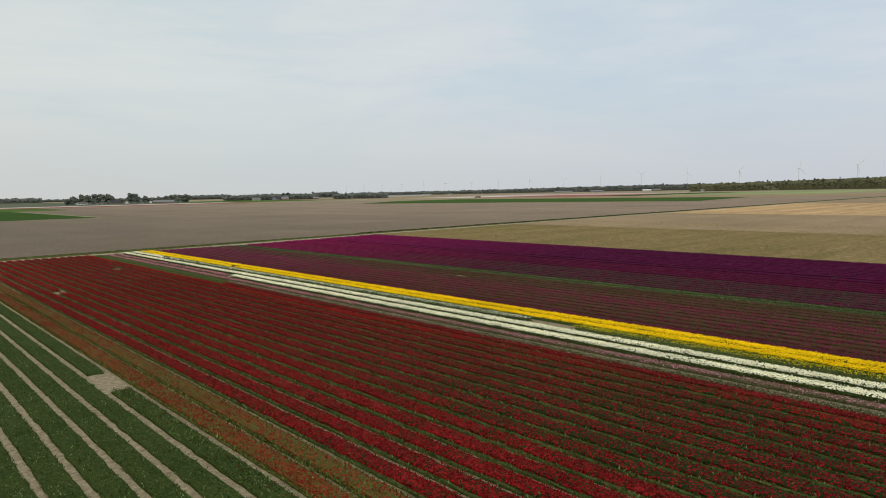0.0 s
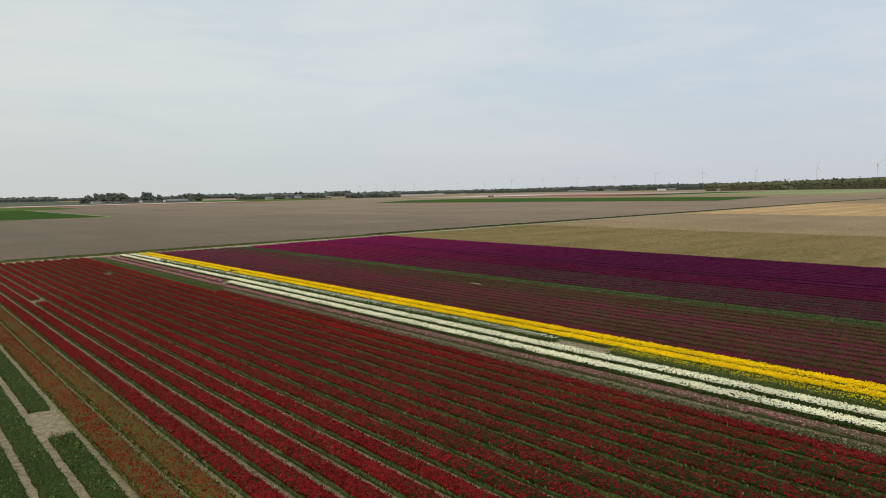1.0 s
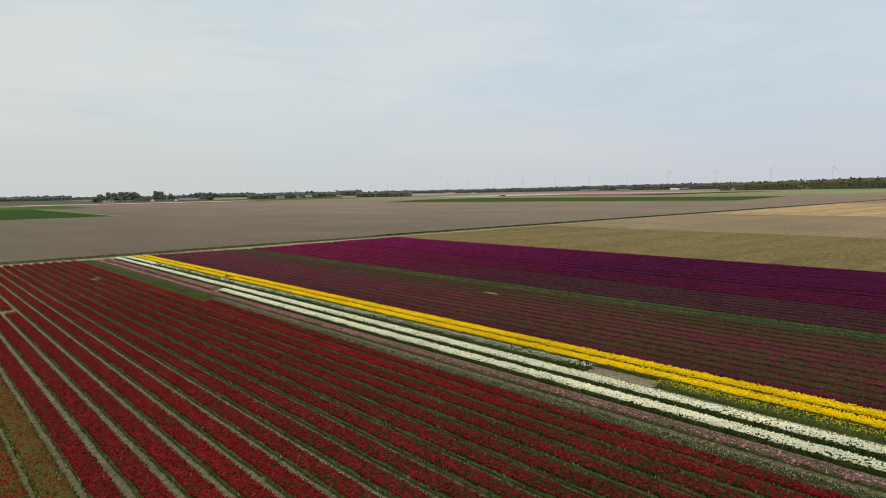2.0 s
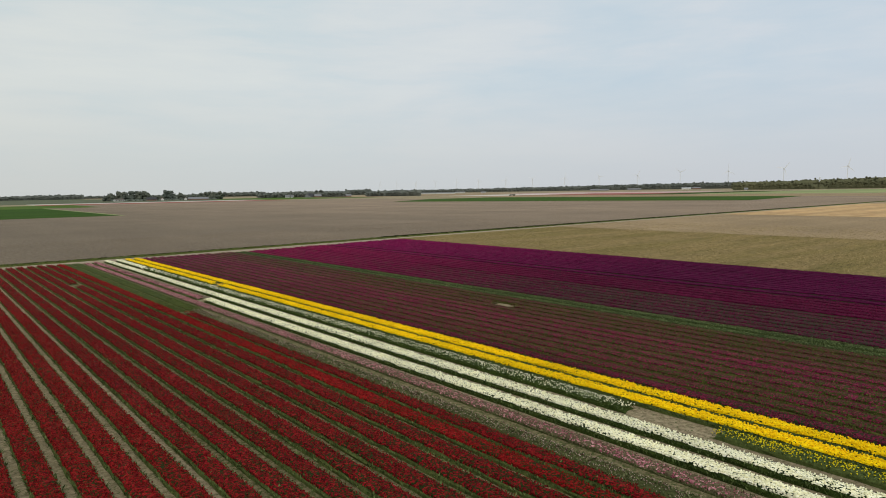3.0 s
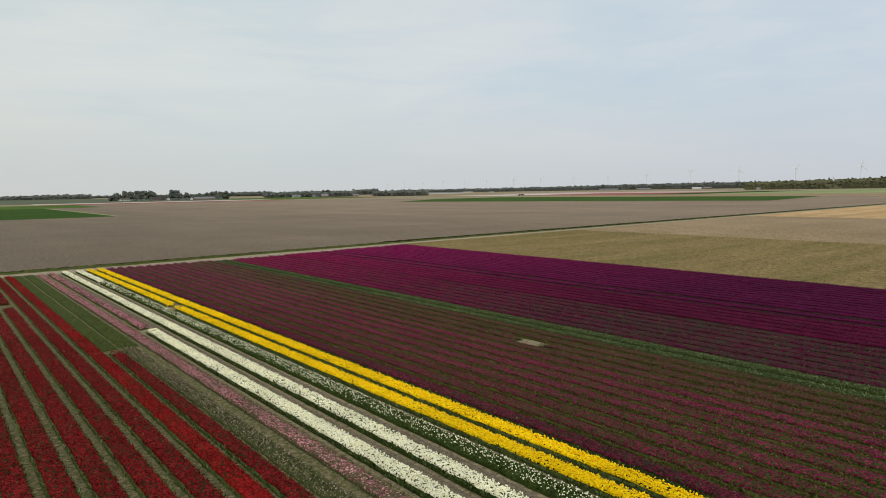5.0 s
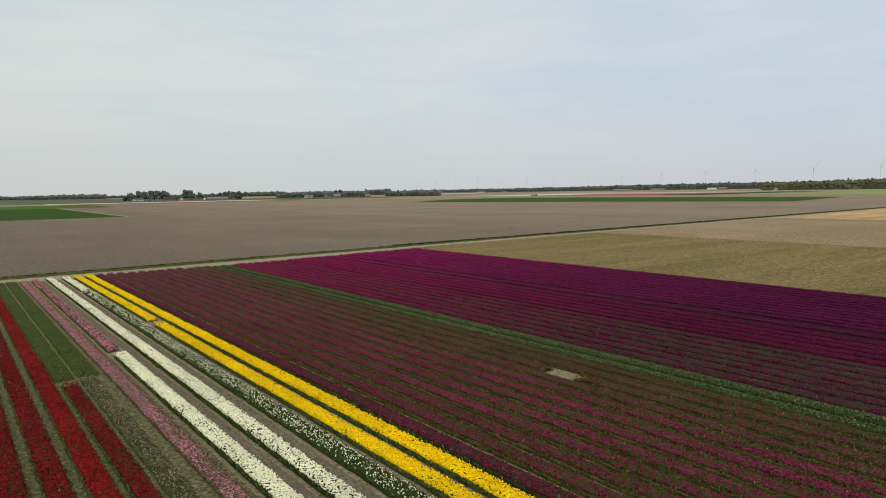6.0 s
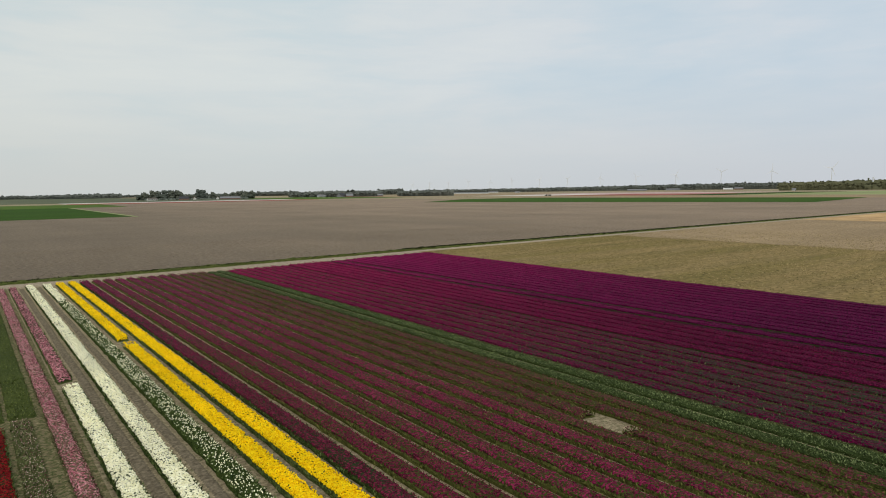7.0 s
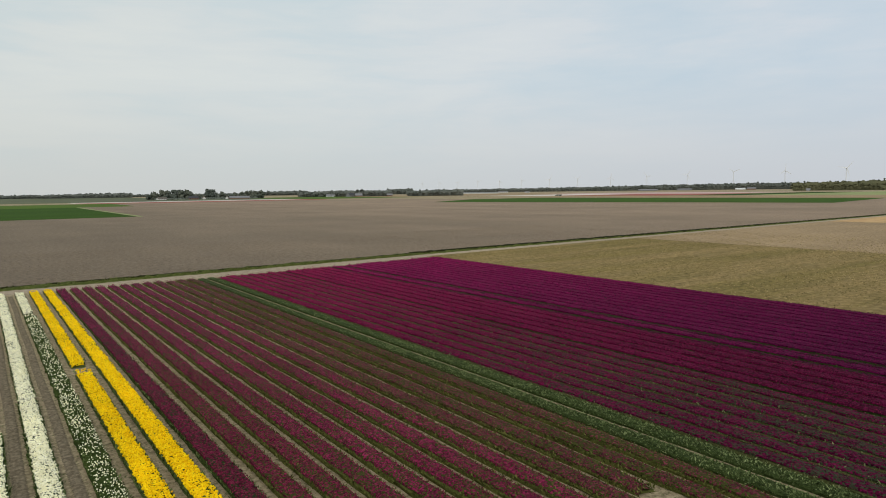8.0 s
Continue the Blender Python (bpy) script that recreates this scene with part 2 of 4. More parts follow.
M["stubble_tuft"] = petals("straw", (0.1, 0.083, 0.032), (0.236, 0.184, 0.082), (0.4, 0.308, 0.15), 0.06, 0.9)
M["verge_blade"] = petals("verge_blades", (0.02, 0.028, 0.006), (0.07, 0.088, 0.02), (0.2, 0.2, 0.07), 0.25, 0.7)
M["clod"] = petals("clods", (0.1, 0.076, 0.052), (0.19, 0.147, 0.103), (0.28, 0.222, 0.16), 0.06, 0.95)
for leaf_name, stops in {"leaf": ((0.024, 0.042, 0.012), (0.07, 0.108, 0.031), (0.155, 0.205, 0.072)), "leaf_dark": ((0.013, 0.026, 0.006), (0.048, 0.078, 0.02), (0.165, 0.212, 0.076)),
                         "leaf_olive": ((0.034, 0.044, 0.008), (0.09, 0.11, 0.022), (0.19, 0.21, 0.058)), "faded": ((0.04, 0.045, 0.014), (0.105, 0.11, 0.045), (0.22, 0.2, 0.11)), "leaf_dull": ((0.034, 0.04, 0.009), (0.085, 0.094, 0.022), (0.155, 0.16, 0.046)), "leaf_deep": ((0.008, 0.015, 0.004), (0.028, 0.045, 0.012), (0.07, 0.1, 0.032)), "leaf_grass": ((0.03, 0.045, 0.009), (0.08, 0.105, 0.024), (0.17, 0.2, 0.06)),
                         "leaf_mist": ((0.026, 0.034, 0.011), (0.095, 0.112, 0.04), (0.22, 0.24, 0.115)),
                         "leaf_pale": ((0.022, 0.036, 0.01), (0.085, 0.118, 0.04), (0.23, 0.275, 0.12))}.items():
    M[leaf_name + "_blade"] = petals(leaf_name + "_blades", *stops, roughness=0.6)

# the blossoms' tones, from shaded to bright; each makes loose heads and closed bed tops
TONES = {
    "red": ((0.036, 0.003, 0.0035), (0.15, 0.007, 0.009), (0.28, 0.013, 0.016)),
    "bright_red": ((0.044, 0.003, 0.003), (0.168, 0.0076, 0.0082), (0.3, 0.0145, 0.015)),
    "fresh_red": ((0.09, 0.004, 0.004), (0.19, 0.008, 0.0075), (0.31, 0.016, 0.014)),
    "orange_red": ((0.092, 0.012, 0.004), (0.178, 0.022, 0.008), (0.28, 0.04, 0.016)),
    "purple": ((0.026, 0.0022, 0.0105), (0.07, 0.0038, 0.0235), (0.127, 0.0078, 0.0445)),
    "violet": ((0.024, 0.002, 0.012), (0.068, 0.0034, 0.031), (0.118, 0.0068, 0.054)),
    "magenta": ((0.046, 0.005, 0.016), (0.15, 0.0125, 0.045), (0.26, 0.026, 0.08)),
    "maroon": ((0.036, 0.0045, 0.0115), (0.108, 0.011, 0.03), (0.205, 0.022, 0.056)),
    "mauve": ((0.038, 0.01, 0.015), (0.1, 0.021, 0.032), (0.18, 0.045, 0.06)),
    "pink": ((0.26, 0.06, 0.09), (0.46, 0.17, 0.2), (0.68, 0.36, 0.37)),
    "blush": ((0.3, 0.16, 0.14), (0.5, 0.34, 0.3), (0.7, 0.56, 0.5)),
    "white": ((0.72, 0.70, 0.45), (0.88, 0.86, 0.60), (0.93, 0.915, 0.71)),
    "yellow": ((0.72, 0.42, 0.002), (0.9, 0.61, 0.004), (0.95, 0.7, 0.008)),
    "lemon": ((0.45, 0.37, 0.004), (0.68, 0.56, 0.006), (0.85, 0.72, 0.02)),
}
# brightness of the glancing view, put into the petal colours at the north end
NORTH_GAIN = {"purple": (2.3, 1.5, 1.85), "violet": (2.3, 1.45, 1.75), "magenta": (1.12, 1.05, 1.45), "maroon": (1.22, 1.1, 1.6), "mauve": (1.4, 1.2, 1.7)}
# leaf colours for gaps between heads, several darkened to hold the shade there
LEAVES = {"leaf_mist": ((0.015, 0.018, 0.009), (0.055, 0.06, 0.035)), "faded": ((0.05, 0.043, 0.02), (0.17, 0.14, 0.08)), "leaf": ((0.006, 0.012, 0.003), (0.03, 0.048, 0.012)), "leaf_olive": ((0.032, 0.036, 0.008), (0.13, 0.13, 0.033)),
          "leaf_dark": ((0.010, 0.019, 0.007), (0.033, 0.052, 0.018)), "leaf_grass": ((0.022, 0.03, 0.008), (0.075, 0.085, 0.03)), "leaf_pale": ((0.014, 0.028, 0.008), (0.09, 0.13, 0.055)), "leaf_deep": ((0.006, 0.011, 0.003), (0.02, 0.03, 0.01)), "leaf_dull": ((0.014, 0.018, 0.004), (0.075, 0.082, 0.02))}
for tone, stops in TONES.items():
    M[tone] = petals(tone + "_petals", *stops, bloom=NORTH_GAIN.get(tone))


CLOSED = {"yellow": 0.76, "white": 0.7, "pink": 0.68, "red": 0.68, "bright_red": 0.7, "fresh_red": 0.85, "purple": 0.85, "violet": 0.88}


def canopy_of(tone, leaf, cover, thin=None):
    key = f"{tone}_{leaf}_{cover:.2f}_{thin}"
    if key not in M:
        M[key] = canopy(tone + "_bed_top", *TONES[tone], *LEAVES[leaf], cover, CLOSED.get(tone, 0.66), thin=thin, bloom=NORTH_GAIN.get(tone))
    return M[key]


# ---------------------------------------------------------------- builders
def link_mesh(name, verts, faces, material, parent=None, label="", smooth=False):
    """One mesh object from arrays: verts (n, 3), faces (m, 3 or 4), all faces of one size."""
    verts, faces = np.asarray(verts, dtype=np.float32), np.asarray(faces, dtype=np.int32)
    me = bpy.data.meshes.new(name)
    me.vertices.add(len(verts))
    me.vertices.foreach_set("co", verts.ravel())
    count, size = faces.shape
    me.loops.add(count * size)
    me.loops.foreach_set("vertex_index", faces.ravel())
    me.polygons.add(count)
    me.polygons.foreach_set("loop_start", np.arange(0, count * size, size, dtype=np.int32))
    me.polygons.foreach_set("use_smooth", np.full(count, smooth))
    me.update(calc_edges=True)
    me.materials.append(material)
    ob = new(name, me)
    if parent:
        ob.parent = parent
    if label:
        ob["label"] = label
    return ob


def part(name, bm, material, parent, label="", smooth=False):
    me = bpy.data.meshes.new(name)
    bm.to_mesh(me)
    bm.free()
    me.materials.append(material)
    for poly in me.polygons:
        poly.use_smooth = smooth
    ob = new(name, me)
    if parent:
        ob.parent = parent
    if label:
        ob["label"] = label
    return ob


def stamps(template, faces, at, size, rng, tilt=0.25, flat=1.0):
    """Many small copies of one little shape in one pair of arrays, each turned and tilted by chance."""
    n, v = len(at), len(template)
    turn = rng.uniform(0, 2 * math.pi, n)
    lean, way = rng.uniform(0, tilt, n), rng.uniform(0, 2 * math.pi, n)
    p = np.repeat(template[None, :, :], n, 0) * np.asarray(size)[:, None, None]
    p[:, :, 2] *= flat
    c, s = np.cos(turn)[:, None], np.sin(turn)[:, None]
    x, y, z = p[:, :, 0] * c - p[:, :, 1] * s, p[:, :, 0] * s + p[:, :, 1] * c, p[:, :, 2]
    x, y = x + z * (np.sin(lean) * np.cos(way))[:, None], y + z * (np.sin(lean) * np.sin(way))[:, None]
    p = np.stack([x, y, z], 2) + np.asarray(at)[:, None, :]
    f = np.asarray(faces)[None, :, :] + (np.arange(n) * v)[:, None, None]
    return p.reshape(-1, 3), f.reshape(-1, len(faces[0]))


# a tulip head: an egg of four petals, a little open at the top
HEAD = np.array([(0, 0, -0.55), (0.5, 0, 0.0), (0, 0.5, 0.0), (-0.5, 0, 0.0), (0, -0.5, 0.0), (0, 0, 0.5)])
HEAD_F = [(0, 2, 1), (0, 3, 2), (0, 4, 3), (0, 1, 4), (1, 2, 5), (2, 3, 5), (3, 4, 5), (4, 1, 5)]
BUD = np.array([(0, 0, -0.55), (0.5, 0, 0.0), (-0.25, 0.43, 0.0), (-0.25, -0.43, 0.0), (0, 0, 0.5)])
BUD_F = [(0, 2, 1), (0, 3, 2), (0, 1, 3), (1, 2, 4), (2, 3, 4), (3, 1, 4)]
CUP = np.array([(0.5, 0, -0.25), (-0.25, 0.43, -0.25), (-0.25, -0.43, -0.25), (0, 0, 0.5)])
CUP_F = [(0, 1, 3), (1, 2, 3), (2, 0, 3)]
# a leaf: a narrow blade that stands up and bends over
BLADE = np.array([(0, 0, 0), (0.18, 0.23, 0.5), (0.5, 0.0, 0.95), (0.18, -0.23, 0.5)])
BLADE_F = [(0, 1, 2), (0, 2, 3)]


def mound(x, width, y0, y1, height, rng, step=0.7):
    """The leafy body of a bed: a long rounded ridge with ragged sides."""
    n = max(4, int((y1 - y0) / step))
    ys = np.linspace(y0, y1, n)
    prof = np.array([(-0.5, 0.0), (-0.485, 0.6), (-0.4, 0.93), (0, 1.0), (0.4, 0.93), (0.485, 0.6), (0.5, 0.0)])
    k = len(prof)
    w = width * (1 + rng.normal(0, 0.055, (n, k)))
    h = height * (1 + rng.normal(0, 0.08, (n, k)))
    v = np.zeros((n, k, 3))
    v[:, :, 0] = x + prof[None, :, 0] * w
    v[:, :, 1] = ys[:, None] + rng.normal(0, 0.08, (n, k))
    v[:, :, 2] = np.maximum(prof[None, :, 1] * h, -0.03)
    v[:, (0, -1), 2] = -0.03
    v[0, :, 2] = np.minimum(v[0, :, 2], 0.02)
    v[-1, :, 2] = np.minimum(v[-1, :, 2], 0.02)
    i = np.arange(n - 1)[:, None] * k + np.arange(k - 1)[None, :]
    f = np.stack([i, i + 1, i + k + 1, i + k], 2).reshape(-1, 4)
    return v.reshape(-1, 3), f


def crown_strip(x, width, y0, y1, height, rng, step):
    """The heads that stand shoulder to shoulder, as one lumpy sheet over the leaves."""
    n = max(4, int((y1 - y0) / step))
    ys = np.linspace(y0, y1, n)
    prof = np.array([(-0.485, -0.06), (-0.45, 0.03), (-0.28, 0.07), (-0.05, 0.08), (0.2, 0.075), (0.44, 0.035), (0.485, -0.06)])
    k = len(prof)
    v = np.zeros((n, k, 3))
    v[:, :, 0] = x + prof[None, :, 0] * width * (1 + rng.normal(0, 0.03, (n, 1))) + rng.normal(0, 0.012, (n, k))
    v[:, :, 1] = ys[:, None] + rng.normal(0, 0.07, (n, k))
    v[:, :, 2] = height + prof[None, :, 1] + rng.normal(0, 0.022, (n, k))
    for row, drop in ((0, 0.75), (1, 0.2), (-2, 0.2), (-1, 0.75)):
        v[row, :, 2] -= height * drop
    i = np.arange(n - 1)[:, None] * k + np.arange(k - 1)[None, :]
    f = np.stack([i, i + 1, i + k + 1, i + k], 2).reshape(-1, 4)
    return v.reshape(-1, 3), f


def scatter(x, width, y0, y1, z, density, rng, patchy=0.0, seed=0.0):
    """Places over a bed, with thin patches where patchy is above 0."""
    n = int((y1 - y0) * width * density)
    at = np.stack([x + rng.uniform(-0.5, 0.5, n) * width, rng.uniform(y0, y1, n), np.full(n, z)], 1)
    edge = np.abs(at[:, 0] - x) / width * 2
    at[:, 2] += rng.normal(0, 0.03, n) - 0.09 * edge ** 4
    if patchy > 0:
        wave = np.sin(at[:, 1] * 0.21 + seed) + np.sin(at[:, 1] * 0.53 + at[:, 0] * 2 + seed * 2) + np.sin(at[:, 1] * 1.7 - at[:, 0] * 3 + seed * 3)
        at = at[rng.uniform(0, 1, n) > patchy * (0.5 + wave / 5)]
    return at


RAND = np.random.default_rng(7)
# single plants are thick near the camera, thinner and larger in two stretches beyond
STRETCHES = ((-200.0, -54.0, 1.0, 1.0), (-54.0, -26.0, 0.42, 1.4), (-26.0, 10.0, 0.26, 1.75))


def view_edge(x):
    """South of this line, the edge of the camera's view, the beds are closed tops only, without single plants."""
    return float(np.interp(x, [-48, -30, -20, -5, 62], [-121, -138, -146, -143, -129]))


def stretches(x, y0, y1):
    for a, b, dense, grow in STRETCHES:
        a, b = max(a, y0, view_edge(x)), min(b, y1)
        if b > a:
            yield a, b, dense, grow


def flower_bed(x, width, y0, y1, leaf, heads, label, group, height=0.30, leaves=10.0, patchy=0.0, far=False, top=None, thin=None, sides=38.0, blade=1.0):
    """One bed: a leafy body with upright leaves on its flanks, and the heads on stalks above it.
    heads: rows of (material, density per square metre, size in metres)."""
    bed = tagged(new("flower_bed"), label, "flower bed", group)
    bed.location = (x, (y0 + y1) / 2, 0)
    mid = np.array([x, (y0 + y1) / 2, 0.0])
    rng = RAND
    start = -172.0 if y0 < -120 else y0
    body = height - 0.05 if top else height
    v, f = mound(x, width, start, y1, body, rng, 1.2 if far or (top and x > 10) else (0.9 if top else 0.55))
    link_mesh("foliage", v - mid, f, M[leaf], bed, smooth=False)
    if leaves > 0:
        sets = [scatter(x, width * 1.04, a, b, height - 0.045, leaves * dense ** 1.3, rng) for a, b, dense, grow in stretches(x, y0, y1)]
        at = np.concatenate(sets) if sets else []
        if len(at):
            v, f = stamps(BLADE, BLADE_F, at, rng.uniform(0.11, 0.21, len(at)) * blade * (0.85 if not heads else 1.0), rng, 1.3, 0.72)
            tagged(link_mesh("leaves", v - mid, f, M[leaf + "_blade"], bed), kind="stuff")
    if top:
        # leaves that stand on both flanks and spill over the path
        vs, fs, base = [], [], 0
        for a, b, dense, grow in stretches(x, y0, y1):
            n = int((b - a) * sides * dense ** 1.7 * (1.0 if x < 21 else 0.15))
            at = np.stack([x + rng.choice((-1, 1), n) * width * rng.uniform(0.46, 0.55, n), rng.uniform(a, b, n), rng.uniform(0.0, height * 0.6, n)], 1)
            v, f = stamps(BLADE, BLADE_F, at, rng.uniform(0.1, 0.2, n) * grow ** 0.5, rng, 0.7, 1.0)
            vs.append(v)
            fs.append(f + base)
            base += len(v)
        if vs:
            tagged(link_mesh("side_leaves", np.concatenate(vs) - mid, np.concatenate(fs), M[leaf + "_blade"], bed), kind="stuff")
        tone, cover = top
        v, f = crown_strip(x, width * 0.92, start + 0.15, y1 - 0.15, height, rng, 0.9 if far else 0.6)
        link_mesh("bed_top", v - mid, f, canopy_of(tone, leaf, cover, thin), bed)
    for material, density, size in heads:
        vs, fs, base = [], [], 0
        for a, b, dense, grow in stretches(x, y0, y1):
            at = scatter(x, width * (1.0 if top else 0.94), a, b, height + 0.1, density * dense, rng, patchy, x)
            if thin:
                share = np.clip((at[:, 1] - thin[0]) / (thin[1] - thin[0]), 0, 1) * thin[2]
                at = at[rng.uniform(0, 1, len(at)) > share]
            egg, egg_f = (HEAD, HEAD_F) if material in ("white", "yellow", "lemon") else (BUD, BUD_F)
            if grow > 1 or x > 0:
                egg, egg_f = CUP, CUP_F
            if len(at):
                v, f = stamps(egg, egg_f, at, rng.uniform(0.72, 1.28, len(at)) * size * grow, rng, 0.5, 1.05)
                vs.append(v)
                fs.append(np.asarray(f) + base)
                base += len(v)
        if vs:
            tagged(link_mesh("blossoms", np.concatenate(vs) - mid, np.concatenate(fs), M[material], bed), kind="stuff")
    return bed


def sheet(name, corners, z, material, label, category="field"):
    """A field: a low slab with sloping edges on the ground sheet; corners run anticlockwise."""
    mid = np.mean(corners, 0)
    low, n = [], len(corners)
    for c in corners:
        d = np.array(c) - mid
        low.append(tuple(np.array(c) + d / np.linalg.norm(d) * max(0.3, 2 * z)))
    v = [(x, y, -0.05) for x, y in low] + [(x, y, z) for x, y in corners]
    bm = bmesh.new()
    vs = [bm.verts.new(p) for p in v]
    bm.faces.new(vs[n:])
    for i in range(n):
        j = (i + 1) % n
        bm.faces.new((vs[i], vs[j], vs[n + j], vs[n + i]))
    return tagged(part(name, bm, M[material], None), label, category, kind="structure")


def plot(name, x0, x1, y0, y1, z, material, label, category="field"):
    return sheet(name, [(x0, y0), (x1, y0), (x1, y1), (x0, y1)], z, material, label, category)


def ribbon(name, rows, z, material, label, category, lumps=0.03, step=2.0):
    """A long strip between two edges, rows of (x, south, north), with an uneven surface and edges."""
    xs0, so, no = (np.array([r[i] for r in rows], float) for i in range(3))
    near = np.arange(max(-90, rows[0][0]), min(260, rows[-1][0]), step)
    xs = np.unique(np.concatenate([xs0, near]))
    a, b = np.interp(xs, xs0, so), np.interp(xs, xs0, no)
    k = 7
    u = np.linspace(0, 1, k)
    v = np.zeros((len(xs), k, 3))
    wob = RAND.normal(0, 0.22, (len(xs), 2))
    v[:, :, 0] = xs[:, None]
    v[:, :, 1] = (a + wob[:, 0])[:, None] * (1 - u) + (b + wob[:, 1])[:, None] * u
    v[:, :, 2] = z + RAND.normal(0, lumps, (len(xs), k))
    v[:, (0, -1), 2] = -0.03
    i = np.arange(len(xs) - 1)[:, None] * k + np.arange(k - 1)[None, :]
    f = np.stack([i, i + k, i + k + 1, i + 1], 2).reshape(-1, 4)
    return tagged(link_mesh(name, v.reshape(-1, 3), f, M[material], smooth=True), label, category, kind="structure")


# ------------------------------------------------------------- the ground
tagged(link_mesh("ground", [(-4900, -4900, 0), (4900, -4900, 0), (4900, 4900, 0), (-4900, 4900, 0)], [(0, 1, 2, 3)], M["soil"]),
       "flat bare brown polder soil reaching the horizon", "ground", kind="structure")
ribbon("track", [(-330, 0.5, 6.4), (0, -1.2, 3.5), (30, -1.6, 4.4), (62, -0.6, 5.3), (110, 2.9, 6.1), (420, 3.4, 6.4), (1500, 3.5, 6.5)], 0.03, "track",
       "dry pale earth track along the bed ends", "track", 0.012)
ribbon("ditch_bank", [(-330, 8.6, 9.6), (0, 5.3, 6.1), (30, 5.9, 6.8), (62, 6.7, 7.8)], 0.22, "bank", "dark damp grassy bank of a shallow ditch", "ditch bank", 0.04, 0.7)
ribbon("ditch_bank", [(62.2, 6.7, 8.0), (110, 6.6, 8.5), (420, 6.8, 9.0), (1500, 6.8, 9.0)], 0.38, "bank", "dark overgrown bank of a ditch between the fields", "ditch bank", 0.05, 0.9)
plot("dry_soil", -80, -35.9, -174, -0.4, 0.012, "dry", "dry pale soil under the green beds", "soil")
plot("dry_soil", -35.5, -24.5, -174, -0.5, 0.012, "half_dry", "light brown soil with a few weeds under the red beds", "soil")
plot("dry_soil", -24.1, -8.2, -174, -0.6, 0.012, "path", "brown soil with small weeds under the red beds", "soil")
ribbon("verge", [(-330, 6.0, 11.0), (0, 3.3, 6.7), (30, 4.2, 7.3), (62, 5.1, 8.6), (110, 5.9, 9.0), (420, 6.3, 9.2), (1500, 6.4, 9.2)], 0.2, "verge",
       "rough green grass verge beside the ploughed field", "verge", 0.09, 0.8)
sheet("ploughed_field", [(-330, 11.2), (0, 6.9), (62, 8.8), (110, 9.2), (300, 9.2), (300, 560), (-330, 560)], 0.05, "plough", "bare grey-brown ploughed field", "field")
plot("ploughed_field", 62, 560, 561, 890, 0.05, "plough", "bare grey-brown ploughed field", "field")
sheet("ploughed_field", [(300.5, 9.3), (716, 9.4), (716, 149), (507, 111), (468, 267), (451, 320), (418, 426), (523, 560), (300.5, 560)], 0.05, "plough", "bare pinkish-brown ploughed field", "field")
plot("stubble_field", 62.4, 126, -300, 1.6, 0.08, "stubble", "olive and straw-coloured dying cover crop", "field")
plot("tan_field", 127, 237, -300, 2.2, 0.06, "tan", "flat tan bare field", "field")
plot("ochre_field", 238, 420, -300, 2.6, 0.06, "orange", "ochre-orange dry stubble field", "field")
plot("tan_field", 421, 716, -300, 2.8, 0.06, "tan", "flat tan bare field", "field")
sheet("wheat_field", [(-700, 294), (66, 296), (74, 642), (-700, 642)], 0.15, "wheat_light", "dark green young wheat field", "field")
sheet("grass_edge", [(67, 296), (69.6, 296), (77.5, 642), (75, 642)], 0.14, "lime", "pale grassy edge of the wheat field", "grass edge")
sheet("wheat_field", [(-700, 644), (131, 648), (144, 895), (-700, 895)], 0.15, "meadow", "green young crop field", "field")
sheet("wheat_field", [(507, 112), (716, 150), (680, 600), (545, 588), (403, 477), (452, 321), (469, 268)], 0.2, "wheat", "long dark green wheat field", "field")
plot("tan_field", 718, 920, 20, 900, 0.06, "tan", "tan bare field", "field")
plot("crop_field", 960, 1620, 150, 420, 0.1, "lime", "pale green young crop", "field")
plot("meadow", 922, 1400, 424, 522, 0.12, "wheat", "dark green crop field", "field")
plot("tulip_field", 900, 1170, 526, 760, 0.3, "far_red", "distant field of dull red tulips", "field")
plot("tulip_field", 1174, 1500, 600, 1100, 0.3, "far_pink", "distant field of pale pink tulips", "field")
plot("mulch_field", 860, 1170, 764, 940, 0.2, "pale", "distant field under pale fleece", "field")
plot("tan_field", 721, 1500, 1110, 1500, 0.06, "tan", "tan bare field before the woods", "field")
plot("mulch_field", 112, 480, 985, 1075, 0.2, "pale", "field under pale fleece", "field")
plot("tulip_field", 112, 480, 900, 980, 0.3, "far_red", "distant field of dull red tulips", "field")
plot("meadow", 500, 760, 1000, 1480, 0.15, "meadow", "green meadow before the farms", "field")
plot("pasture", -900, 495, 1090, 3300, 0.1, "dull", "flat dull green pasture around the farm", "field")

# --------------------------------------------------------- the flower beds
PITCH = 1.488


def red_bed_centre(k):
    return -12.4 - PITCH * (k + 0.5)


def north_end(x):
    return float(np.interp(x, [-70, -5, 25, 62], [-0.3, -1.5, -2.7, -1.6])) + RAND.uniform(-0.45, 0.45)


# dark green beds, out of bloom
for k in range(17, 40):
    x = red_bed_centre(k)
    flower_bed(x, 1.12, -146 if k < 30 else -125, north_end(x), "leaf_dark", [], "low green tulip bed out of bloom", "green tulip beds", 0.17, 84 if k < 23 else 18, far=k > 30, blade=0.85)
flower_bed(red_bed_centre(16), 1.1, -146, -106.3, "leaf_dark", [("orange_red", 2.0, 0.07)], "green tulip bed with hardly any red heads", "green tulip beds", 0.2, 100, blade=0.85)
flower_bed(red_bed_centre(16), 1.1, -101.3, -0.4, "leaf_dark", [], "low green tulip bed out of bloom", "green tulip beds", 0.2, 90, blade=0.85)
